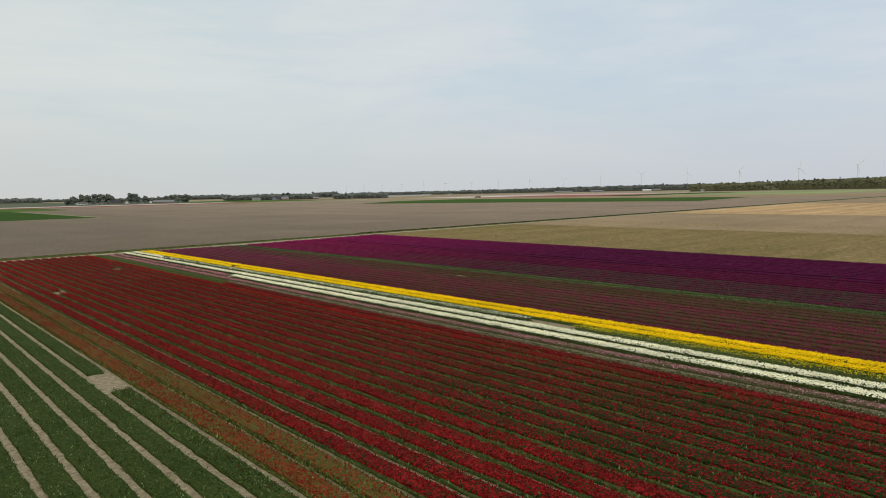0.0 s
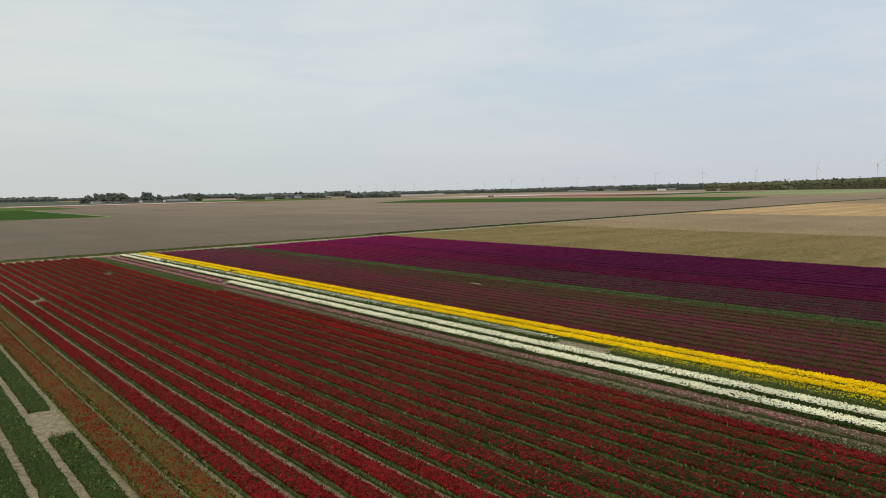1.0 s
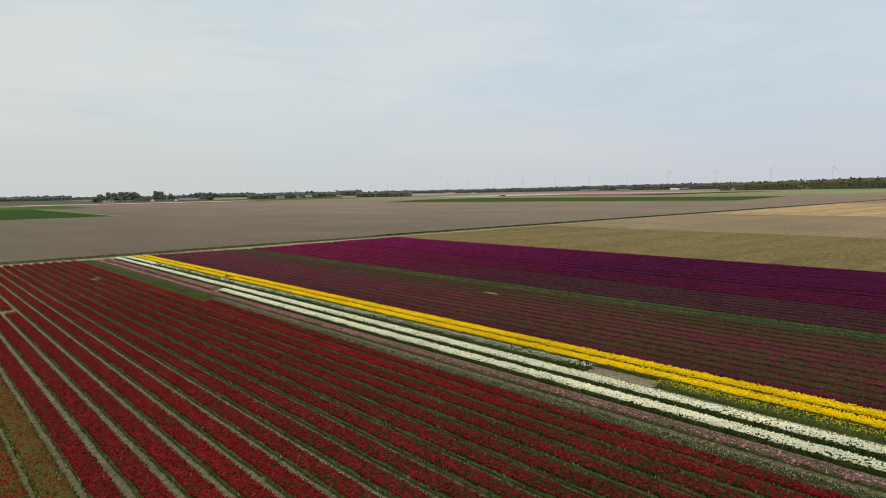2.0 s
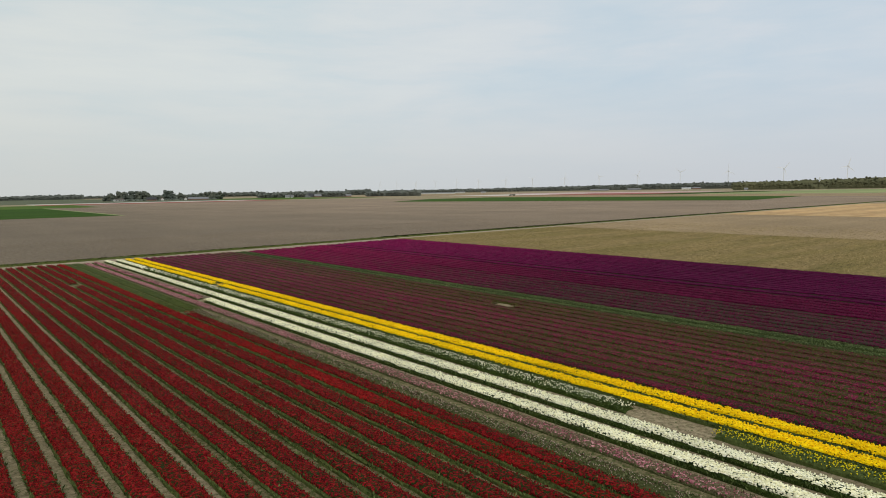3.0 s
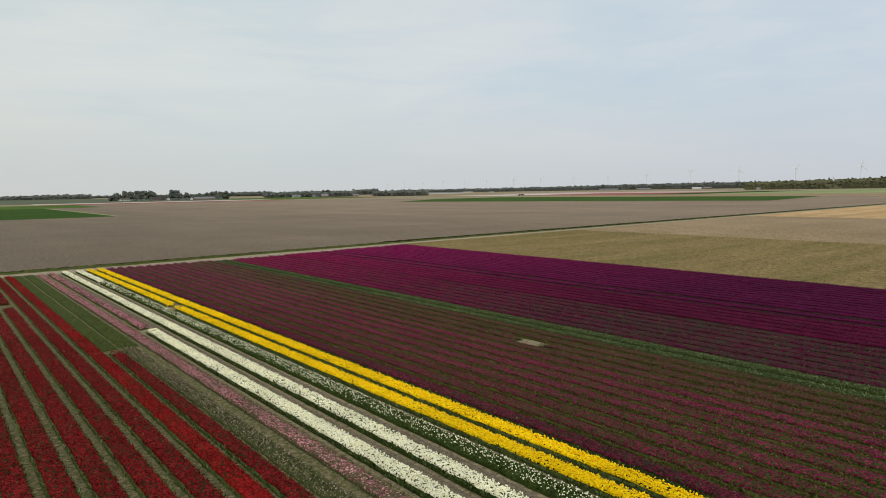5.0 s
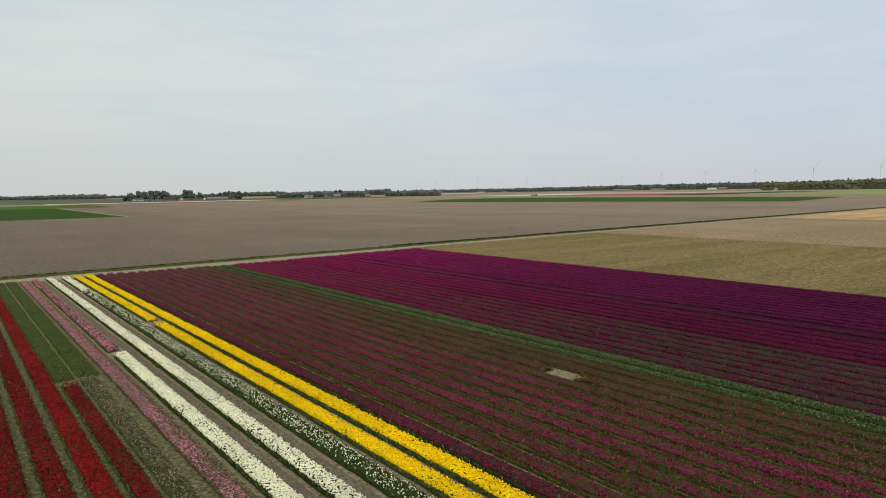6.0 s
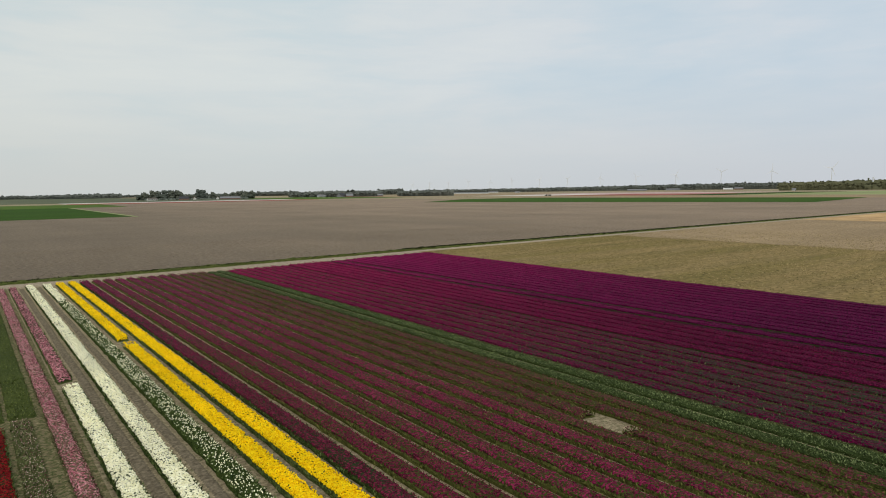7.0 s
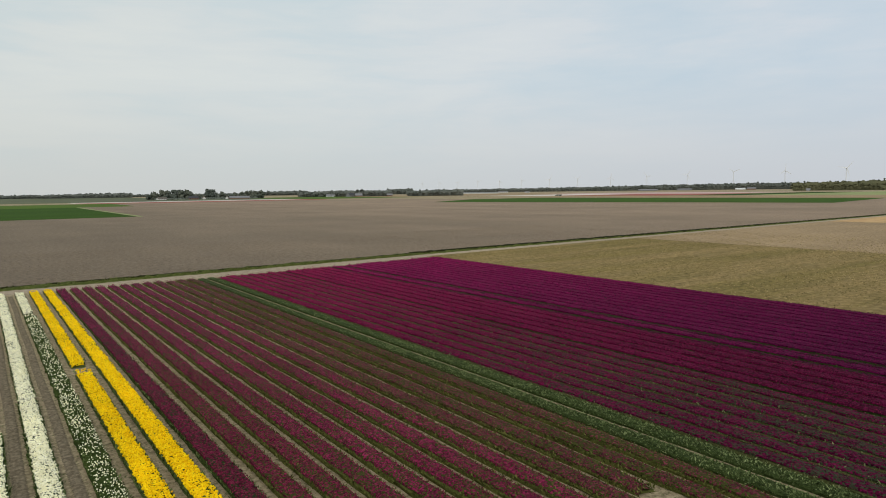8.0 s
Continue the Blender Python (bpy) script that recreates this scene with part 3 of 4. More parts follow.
# thin red beds
for k, n, cover in ((15, 38, 0.56), (14, 27, 0.38)):
    flower_bed(red_bed_centre(k), 1.18, -147, -0.4, "leaf_olive", [("orange_red", n, 0.066), ("red", n * 0.6, 0.066)], "sparse orange-red tulips over green leaves", "thin red tulip beds", 0.22, 60, 0.7, top=("orange_red", cover))
# full red beds
for k in range(0, 14):
    x = red_bed_centre(k)
    tone = "fresh_red" if k == 0 else ("bright_red" if k > 7 else "red")
    # two beds have a bare patch
    bare = {2: (-35.2, -31.5), 11: (-57.8, -54.7)}.get(k)
    for a, b in [(-147, bare[0]), (bare[1], north_end(x))] if bare else [(-147, north_end(x))]:
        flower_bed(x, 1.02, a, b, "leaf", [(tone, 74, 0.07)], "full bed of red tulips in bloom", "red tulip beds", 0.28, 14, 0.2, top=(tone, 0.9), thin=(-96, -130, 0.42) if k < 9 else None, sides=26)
flower_bed(-11.85, 0.9, -146, -65.2, "leaf", [("red", 66, 0.07)], "bed of red tulips that starts halfway", "red tulip beds", 0.28, 16, 0.2, top=("red", 0.88))
flower_bed(-11.9, 1.2, -63.6, -0.8, "leaf_grass", [], "low cut green bed without blossoms", "green tulip beds", 0.15, 130, blade=0.9)
flower_bed(-10.58, 0.98, -146, -64, "leaf_mist", [("mauve", 20, 0.05), ("blush", 60, 0.044)], "thin leafy bed with a few faded pink heads", "thin pink tulip beds", 0.13, 110, 0.5)
flower_bed(-10.42, 1.32, -63.4, -0.8, "leaf_grass", [], "low cut green bed without blossoms", "green tulip beds", 0.15, 130, blade=0.9)
# pink, white and yellow beds
flower_bed(-8.98, 0.88, -146, -2.2, "faded", [("pink", 72, 0.05), ("blush", 20, 0.048), ("mauve", 62, 0.048)], "bed of pink tulips in bloom", "pink tulip beds", 0.16, 40, 0.3, top=("pink", 0.6), thin=(-60, -110, 0.38), sides=20)
flower_bed(-7.62, 0.88, -57.0, -2.2, "leaf", [("pink", 36, 0.066), ("mauve", 20, 0.066)], "short bed of pink tulips in bloom", "pink tulip beds", 0.26, 10, 0.4, top=("pink", 0.6))
flower_bed(-7.52, 0.9, -146, -58.9, "leaf_dark", [("white", 82, 0.085)], "bed of cream-white tulips in bloom", "white tulip beds", 0.33, 8, 0.1, top=("white", 0.9), sides=70)
flower_bed(-5.62, 0.9, -146, -2.2, "leaf_dark", [("white", 76, 0.084)], "long bed of cream-white tulips in bloom", "white tulip beds", 0.33, 8, 0.12, top=("white", 0.86), sides=70)
flower_bed(-3.62, 0.9, -19.0, -2.2, "leaf_dark", [("white", 60, 0.1)], "short bed of cream-white tulips in bloom", "white tulip beds", 0.33, 8, top=("white", 0.86))
flower_bed(-3.55, 1.05, -111.8, -20.2, "leaf_dark", [("white", 54, 0.068)], "green bed with scattered white tulips", "white tulip beds", 0.27, 110, 0.5)
flower_bed(-3.4, 1.0, -146, -116.6, "leaf", [("lemon", 90, 0.062)], "green bed with scattered yellow tulips", "yellow tulip beds", 0.27, 100, 0.5)
for x, width, a, b, label in ((-2.06, 0.93, -146, -48.3, "bed of bright yellow tulips in bloom"), (-2.06, 0.93, -46.2, -1.9, "short bed of bright yellow tulips in bloom"),
                              (-0.54, 0.97, -146, -1.9, "long bed of bright yellow tulips in bloom")):
    flower_bed(x, width, a, b, "leaf", [("yellow", 80, 0.095)], label, "yellow tulip beds", 0.33, 8, 0.06, top=("yellow", 1.0), sides=70)

# purple beds: full ones, faded ones, two leafy green ones, patchy ones, then the deep purple block
centres = [0.94] + [1.0 + 1.475 * n for n in range(1, 14)] + [21.5 + 1.5 * n for n in range(12)] + [40.4] + [43.0 + 1.5 * n for n in range(13)]
for n, x in enumerate(centres):
    south, north = -143 + 0.28 * n, north_end(x)
    group = "purple tulip beds"
    if n == 0:
        flower_bed(x, 1.04, south, north, "leaf_dark", [("maroon", 66, 0.068)], "bed of dark maroon tulips in bloom", group, 0.3, 14, 0.2, top=("maroon", 0.84))
    elif n < 6:
        flower_bed(x, 1.0, south, north, "leaf_dull", [("maroon", 36, 0.066), ("magenta", 28, 0.066)], "bed of maroon and magenta tulips in bloom", group, 0.29, 24, 0.4, top=("magenta" if n > 2 else "maroon", 0.8 - 0.02 * n), thin=(-72, -112, 0.25))
    elif n < 12:
        q = (n - 6) / 5
        for a, b in [(south, north)] if n != 9 else [(south, -86.0), (-83.4, north)]:
            flower_bed(x, 1.0, a, b, "leaf_dull", [("magenta", 22 - 11 * q, 0.06), ("maroon", 30 - 13 * q, 0.06), ("mauve", 14 + 6 * q, 0.058)], "thin bed of faded purple tulips over olive leaves", group, 0.24, 80, 0.55, top=("magenta" if n < 8 else "mauve", 0.8 - 0.38 * q))
    elif n < 14:
        flower_bed(x, 1.0, south, north, "leaf_pale", [], "leafy pale green tulip bed without blossoms", "green tulip beds", 0.2, 250, blade=1.0)
    elif n < 21:
        flower_bed(x, 1.16, south, north, "leaf_mist", [("purple", 26, 0.068), ("maroon", 18, 0.066)], "patchy bed of purple tulips with green gaps", group, 0.24, 46, 0.5, top=("purple", 1.02 if n < 17 else 0.98), thin=(-46, -88, 0.44), blade=0.75)
    else:
        tone = "violet" if n > 25 else "purple"
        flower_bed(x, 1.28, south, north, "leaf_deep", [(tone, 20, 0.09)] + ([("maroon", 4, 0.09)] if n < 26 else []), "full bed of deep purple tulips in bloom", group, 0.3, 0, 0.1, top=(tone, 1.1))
for x in (39.1, 41.7):
    flower_bed(x, 0.7, -132, -2.0, "leaf_deep", [("violet", 14, 0.08)], "narrow thin strip of green leaves and purple tulips", "green strips", 0.2, 8, 0.4, top=("violet", 0.62))


def wheel_rut(x, width, y0, y1):
    """A pressed wheel track between beds, ribbed by the tyre's lugs."""
    ys = np.arange(y0, y1, 0.11)
    n = len(ys)
    v = np.zeros((n, 4, 3))
    lug = (np.arange(n) % 2) * 0.045 + RAND.normal(0, 0.006, n)
    for i, (u, z) in enumerate(((-0.5, 0.0), (-0.25, 0.02), (0.25, 0.02), (0.5, 0.0))):
        v[:, i, 0] = x + u * width + np.sin(ys * 0.31) * 0.03
        v[:, i, 1] = ys + (0.04 if i in (1, 2) else 0)
        v[:, i, 2] = z + (lug if i in (1, 2) else -0.02)
    i = np.arange(n - 1)[:, None] * 4 + np.arange(3)[None, :]
    f = np.stack([i, i + 1, i + 5, i + 4], 2).reshape(-1, 4)
    return tagged(link_mesh("wheel_track", v.reshape(-1, 3), f, M["rut"]), "ribbed tyre track pressed into dark soil", "wheel track", kind="structure")


for x, w in ((-6.58, 0.66), (-4.55, 0.6)):
    wheel_rut(x, w, -146, -3)


def litter(name, x0, x1, y0, y1, density, size, z, material, label, flat, fade=False):
    """Loose clods or tufts strewn over a field, the nearest stretch of it only; with fade they thin out eastwards."""
    n = int((x1 - x0) * (y1 - y0) * density)
    at = np.stack([RAND.uniform(x0, x1, n), RAND.uniform(y0, y1, n), np.full(n, z)], 1)
    patch = np.sin(at[:, 0] * 0.17) + np.sin(at[:, 1] * 0.23 + at[:, 0] * 0.05) + np.sin(at[:, 0] * 0.61 - at[:, 1] * 0.37)
    at = at[RAND.uniform(-2.2, 2.2, n) < patch + 0.8]
    if fade:
        at = at[RAND.uniform(0, 1, len(at)) ** 0.5 > (at[:, 0] - x0) / (x1 - x0)]
    v, f = stamps(CUP, CUP_F, at, RAND.uniform(0.5, 1.3, len(at)) * size, RAND, 0.9, flat)
    return tagged(link_mesh(name, v, f, M[material]), label, name.replace("_", " "), kind="stuff")


litter("straw_tufts", 62.8, 127, -112, 1.2, 5.0, 0.22, 0.1, "stubble_tuft", "straw-coloured tufts of dying cover crop", 0.7)
litter("straw_tufts", 125, 172, -112, 1.6, 3.6, 0.22, 0.08, "stubble_tuft", "thin straw tufts along the edge of the bare field", 0.6, True)


def grass(x0, x1, y0, y1, density, label):
    """Rough grass blades along the verge."""
    n = int((x1 - x0) * (y1 - y0) * density)
    at = np.stack([RAND.uniform(x0, x1, n), RAND.uniform(y0, y1, n), np.full(n, 0.12)], 1)
    wave = np.sin(at[:, 0] * 0.31) + np.sin(at[:, 0] * 0.83 + at[:, 1]) + np.sin(at[:, 0] * 2.1 - at[:, 1] * 1.3)
    at = at[RAND.uniform(-2.4, 2.4, n) < wave + 0.5]
    v, f = stamps(BLADE, BLADE_F, at, RAND.uniform(0.12, 0.3, len(at)), RAND, 0.9, 1.0)
    return tagged(link_mesh("grass", v, f, M["verge_blade"]), label, "grass", kind="stuff")


grass(-45, 62, 3.9, 6.6, 16, "rough green grass on the verge")
grass(62, 150, 5.6, 8.7, 10, "rough green grass on the verge")
litter("soil_clods", -45, 150, 9.6, 66, 2.6, 0.19, 0.06, "clod", "loose grey-brown clods on ploughed soil", 0.6)

# ------------------------------------------------- the far edge of the polder
M["bark"] = plain("grey_bark", (0.09, 0.075, 0.06), 0.95, 0.3)
# crown, crown_grey and wood are greyed: the haze of distance is in their colour
M["crown"] = greens("hazed_spring_crown", (0.075, 0.088, 0.078), (0.115, 0.13, 0.115), (0.165, 0.18, 0.158), 0.5, 0.3, 0.3, 0.05)
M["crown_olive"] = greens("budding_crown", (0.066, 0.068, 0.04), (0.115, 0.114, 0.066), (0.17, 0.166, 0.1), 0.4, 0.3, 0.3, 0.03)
M["crown_grey"] = greens("hazed_green_crown", (0.085, 0.094, 0.078), (0.13, 0.14, 0.115), (0.185, 0.194, 0.16), 0.4, 0.3, 0.3, 0.03)
M["wood"] = greens("hazed_woodland", (0.076, 0.084, 0.077), (0.118, 0.128, 0.117), (0.165, 0.175, 0.16), 0.08, 0.3, 0.3, 0.012)
M["plaster"] = plain("white_plaster", (0.62, 0.61, 0.58), 0.8, 0.12)
M["brick"] = plain("brown_brick", (0.22, 0.13, 0.095), 0.9, 0.25)
M["slate"] = plain("grey_roof", (0.2, 0.2, 0.21), 0.7, 0.2)
M["brown_roof"] = plain("weathered_brown_roof", (0.13, 0.115, 0.1), 0.8, 0.25)
M["tile_red"] = plain("dull_red_tiles", (0.22, 0.1, 0.07), 0.8, 0.2)
M["dark_roof"] = plain("dark_roof", (0.05, 0.05, 0.055), 0.7, 0.2)
M["steel_white"] = plain("painted_steel", (0.8, 0.81, 0.83), 0.5, 0.06)
M["pane"] = plain("dark_pane", (0.03, 0.035, 0.04), 0.15, 0.2)
M["rubber"] = plain("black_rubber", (0.02, 0.02, 0.02), 0.9, 0.2)
M["machine"] = plain("dark_green_paint", (0.03, 0.05, 0.04), 0.5, 0.2)
O_X, O_Y = -25.5, -122.3


def at_bearing(deg, metres):
    """A place by its bearing from the middle of the flight, clockwise from the beds' direction."""
    return O_X + metres * math.sin(radians(deg)), O_Y + metres * math.cos(radians(deg))


def cone(bm, p0, p1, r0, r1, sides=7):
    """A tapered round bar between two places."""
    p0, p1 = Vector(p0), Vector(p1)
    q = (p1 - p0).to_track_quat("Z", "Y")
    rings = []
    for p, r in ((p0, r0), (p1, r1)):
        rings.append([bm.verts.new(p + q @ Vector((r * math.cos(2 * math.pi * i / sides), r * math.sin(2 * math.pi * i / sides), 0))) for i in range(sides)])
    for i in range(sides):
        j = (i + 1) % sides
        bm.faces.new((rings[0][i], rings[0][j], rings[1][j], rings[1][i]))
    bm.faces.new(rings[1])
    bm.faces.new(list(reversed(rings[0])))


def block(bm, x0, x1, y0, y1, z0, z1):
    v = [bm.verts.new((x, y, z)) for z in (z0, z1) for x, y in ((x0, y0), (x1, y0), (x1, y1), (x0, y1))]
    for f in ((3, 2, 1, 0), (4, 5, 6, 7), (0, 1, 5, 4), (1, 2, 6, 5), (2, 3, 7, 6), (3, 0, 4, 7)):
        bm.faces.new([v[i] for i in f])


# a small lump of leaves: a rough ball of a few faces
ORB = np.array([(0, 0, -1.0), (0, 0, 1.0)] + [(0.95 * math.cos(i * 1.0472), 0.95 * math.sin(i * 1.0472), 0.35) for i in range(6)] + [(0.9 * math.cos(i * 1.0472), 0.9 * math.sin(i * 1.0472), -0.45) for i in range(6)])
ORB_F = [(1, 2 + i, 2 + (i + 1) % 6) for i in range(6)] + [(0, 8 + (i + 1) % 6, 8 + i) for i in range(6)] + [(2 + i, 8 + i, 2 + (i + 1) % 6) for i in range(6)] + [(2 + (i + 1) % 6, 8 + i, 8 + (i + 1) % 6) for i in range(6)]


def tree(height, spread, material, rng, label, lobes=14, clumps=22):
    """A tree: trunk with limbs, and a crown of many leaf clumps in uneven lobes."""
    base = tagged(new("tree"), label, "tree", "farmyard trees")
    bm = bmesh.new()
    cone(bm, (0, 0, -0.2), (0.1, 0, height * 0.45), height * 0.022, height * 0.014)
    ends = []
    for i in range(lobes):
        a = i * 2.4 + rng.uniform(-0.4, 0.4)
        r = spread * rng.uniform(0.25, 0.8) * (0.4 if i > lobes - 3 else 1)
        ends.append((r * math.cos(a), r * math.sin(a), height * rng.uniform(0.28, 0.76) if i < lobes - 2 else height * rng.uniform(0.78, 0.9)))
        cone(bm, (0.05, 0, height * rng.uniform(0.22, 0.42)), ends[-1], height * 0.01, height * 0.003, 5)
    part("trunk", bm, M["bark"], base)
    at = []
    for e in ends:
        d = rng.normal(0, 1, (clumps, 3))
        d /= np.linalg.norm(d, axis=1)[:, None]
        at.append(np.array(e) + d * rng.uniform(0.3, 1, (clumps, 1)) * np.array([spread * 0.42, spread * 0.42, height * 0.15]))
    at = np.concatenate(at)
    core, core_f = stamps(ORB, ORB_F, np.array(ends) - (0, 0, height * 0.02), np.full(len(ends), 1.0), rng, 0.0, height * 0.3 / (spread * 0.8))
    core = (core.reshape(len(ends), -1, 3) - np.array(ends)[:, None, :]) * spread * 0.46 + np.array(ends)[:, None, :]
    v, f = stamps(HEAD, HEAD_F, at, rng.uniform(1.5, 3.0, len(at)), rng, 0.9, 0.7)
    link_mesh("crown", np.concatenate([core.reshape(-1, 3), v]), np.concatenate([core_f, f + len(ends) * len(ORB)]), M[material], base, smooth=True)
    return base


def woodland(name, bearings, heights, metres, depth, material, label, gap=7.0, ragged=0.18, rng=None):
    """A belt of far trees: trunks, crowns of clumps at uneven heights, and undergrowth below them."""
    bearings, heights, metres = np.array(bearings), np.array(heights), np.array(metres)
    length = radians(bearings[-1] - bearings[0]) * metres.mean()
    count = int(length / gap)
    vs, fs, base = [], [], 0
    # the closed mass of stems and undergrowth behind the first row
    steps = np.linspace(bearings[0], bearings[-1], max(8, int(length / 3)))
    ridge = []
    for b in steps:
        d, h = np.interp(b, bearings, metres) + depth * 0.45, np.interp(b, bearings, heights) * rng.uniform(0.74, 0.82)
        for off, z in ((-6, 0), (-4, h * 0.7), (0, h), (6, 0)):
            ridge.append((*at_bearing(b, d + off + rng.uniform(-1, 1)), z))
    i = (np.arange(len(steps) - 1)[:, None] * 4 + np.arange(3)[None, :]).ravel()
    vs.append(np.array(ridge))
    fs.append(np.concatenate([np.stack([i, i + 4, i + 1], 1), np.stack([i + 1, i + 4, i + 5], 1)]))
    base = len(ridge)
    for row in range(3):
        for i in range(count):
            b = bearings[0] + (bearings[-1] - bearings[0]) * (i + rng.uniform(-0.4, 0.4)) / count
            d = np.interp(b, bearings, metres) + depth * row / 2 + rng.uniform(-5, 5)
            h = np.interp(b, bearings, heights) * (1 + np.clip(rng.normal(0, ragged * 0.6), -0.25, 0.12)) * (0.72 if row == 0 else 1.0)
            x, y = at_bearing(b, d)
            w = gap * rng.uniform(0.5, 0.85)
            n = 5
            p = rng.normal(0, 1, (n, 3))
            p /= np.linalg.norm(p, axis=1)[:, None]
            p *= rng.uniform(0.4, 0.8, (n, 1)) * np.array([w, w, h * 0.3])
            p += np.array([x, y, h * 0.6])
            low = np.array([(x, y, h * 0.25)])
            p = np.concatenate([p, low])
            v, f = stamps(ORB, ORB_F, p, rng.uniform(0.3, 0.5, len(p)) * gap, rng, 0.5, 0.85)
            vs.append(v)
            fs.append(f + base)
            base += len(v)
    return tagged(link_mesh(name, np.concatenate(vs), np.concatenate(fs), M[material], smooth=True), label, "woodland", kind="stuff")


def house(x, y, turn, long, wide, eaves, ridge, wall, roof, label, name="house", windows=3, chimney=True):
    """A farm building: walls, a saddle roof with overhang, door, windows and chimney."""
    home = tagged(new(name), label, name.replace("_", " "))
    home.matrix_world = pose(x, y, 0, 0, 0, turn)
    a, b = long / 2, wide / 2
    bm = bmesh.new()
    pts = [(-b, 0), (b, 0), (b, eaves), (0, ridge - 0.15), (-b, eaves)]
    ends = [[bm.verts.new((s * a, p, z)) for p, z in pts] for s in (-1, 1)]
    bm.faces.new(ends[0][::-1])
    bm.faces.new(ends[1])
    for i in range(5):
        j = (i + 1) % 5
        bm.faces.new((ends[0][i], ends[0][j], ends[1][j], ends[1][i]))
    part("wall", bm, M[wall], home)
    bm = bmesh.new()
    for s in (-1, 1):
        e, k = b + 0.4, (ridge - eaves) / b
        prof = [(0, ridge), (s * e, eaves - 0.4 * k), (s * e, eaves - 0.4 * k + 0.25), (0, ridge + 0.3)]
        rows = [[bm.verts.new((t * (a + 0.4), p, z)) for p, z in prof] for t in (-1, 1)]
        for i in range(4):
            j = (i + 1) % 4
            bm.faces.new((rows[0][i], rows[0][j], rows[1][j], rows[1][i]))
        bm.faces.new(rows[0])
        bm.faces.new(rows[1])
    bmesh.ops.recalc_face_normals(bm, faces=bm.faces)
    top = part("roof", bm, M[roof], home)
    if chimney:
        bm = bmesh.new()
        block(bm, a * 0.5, a * 0.5 + 0.8, -0.4, 0.4, ridge - 0.8, ridge + 1.2)
        part("chimney", bm, M["brick"], top)
    for i in range(windows):
        bm = bmesh.new()
        px = -a + (i + 0.7) * long / (windows + 0.8)
        block(bm, px - 0.6, px + 0.6, -b - 0.05, -b + 0.1, 1.0, 2.3)
        part("window", bm, M["pane"], home)
    bm = bmesh.new()
    block(bm, a * 0.75, a * 0.75 + 1.1, -b - 0.06, -b + 0.1, 0, 2.1)
    part("door", bm, M["dark_roof"], home)
    return home


def turbine(bearing, metres, hub, radius, spin):
    """A wind turbine: tapered tower, nacelle, hub and three blades."""
    x, y = at_bearing(bearing, metres)
    mill = tagged(new("wind_turbine"), "tall white three-bladed wind turbine standing far off", "wind turbine", "wind turbines on the horizon")
    mill.matrix_world = pose(x, y, 0, 0, 0, 20 - bearing)
    bm = bmesh.new()
    cone(bm, (0, 0, 0), (0, 0, hub), radius * 0.056, radius * 0.034, 10)
    part("tower", bm, M["steel_white"], mill)
    bm = bmesh.new()
    block(bm, -radius * 0.05, radius * 0.05, -radius * 0.09, radius * 0.16, hub - radius * 0.05, hub + radius * 0.06)
    bmesh.ops.bevel(bm, geom=bm.edges[:], offset=radius * 0.015, segments=2, affect="EDGES")
    part("nacelle", bm, M["steel_white"], mill)
    bm = bmesh.new()
    cone(bm, (0, -radius * 0.16, hub), (0, -radius * 0.07, hub), radius * 0.02, radius * 0.05, 8)
    nose = part("hub", bm, M["steel_white"], mill)
    for i in range(3):
        a = radians(spin + 120 * i)
        d, n = Vector((math.sin(a), 0, math.cos(a))), Vector((math.cos(a), 0, -math.sin(a)))
        o = Vector((0, -radius * 0.12, hub))
        bm = bmesh.new()
        rows = []
        for t, w, th in ((0.0, 0.045, 0.04), (0.2, 0.09, 0.03), (0.6, 0.06, 0.018), (1.0, 0.02, 0.006)):
            c = o + d * radius * t
            rows.append([bm.verts.new(c + n * radius * w * sx + Vector((0, radius * th * sy, 0))) for sx, sy in ((-0.35, -0.5), (0.65, -0.1), (0.65, 0.1), (-0.35, 0.5))])
        for r0, r1 in zip(rows, rows[1:]):
            for k in range(4):
                m = (k + 1) % 4
                bm.faces.new((r0[k], r0[m], r1[m], r1[k]))
        bm.faces.new(rows[0][::-1])
        bm.faces.new(rows[-1])
        part("blade", bm, M["steel_white"], nose)
    return mill


FAR = np.random.default_rng(21)

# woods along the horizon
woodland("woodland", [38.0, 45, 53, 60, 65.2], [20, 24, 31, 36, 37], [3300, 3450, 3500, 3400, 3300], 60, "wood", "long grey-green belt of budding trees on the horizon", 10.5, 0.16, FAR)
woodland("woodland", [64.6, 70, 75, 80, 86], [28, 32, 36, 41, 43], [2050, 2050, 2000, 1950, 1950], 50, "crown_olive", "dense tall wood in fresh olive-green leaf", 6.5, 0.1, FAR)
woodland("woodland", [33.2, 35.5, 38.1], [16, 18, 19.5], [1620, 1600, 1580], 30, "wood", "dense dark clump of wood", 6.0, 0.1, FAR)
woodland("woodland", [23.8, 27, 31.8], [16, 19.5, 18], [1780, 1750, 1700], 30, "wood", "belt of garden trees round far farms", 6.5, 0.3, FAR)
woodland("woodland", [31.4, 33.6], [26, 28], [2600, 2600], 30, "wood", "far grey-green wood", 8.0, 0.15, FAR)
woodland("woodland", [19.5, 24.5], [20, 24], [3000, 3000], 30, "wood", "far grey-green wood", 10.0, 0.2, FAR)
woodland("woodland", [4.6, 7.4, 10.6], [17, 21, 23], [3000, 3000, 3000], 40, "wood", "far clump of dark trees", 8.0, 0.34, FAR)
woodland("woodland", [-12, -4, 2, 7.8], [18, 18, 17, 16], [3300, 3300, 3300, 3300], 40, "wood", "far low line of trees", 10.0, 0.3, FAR)
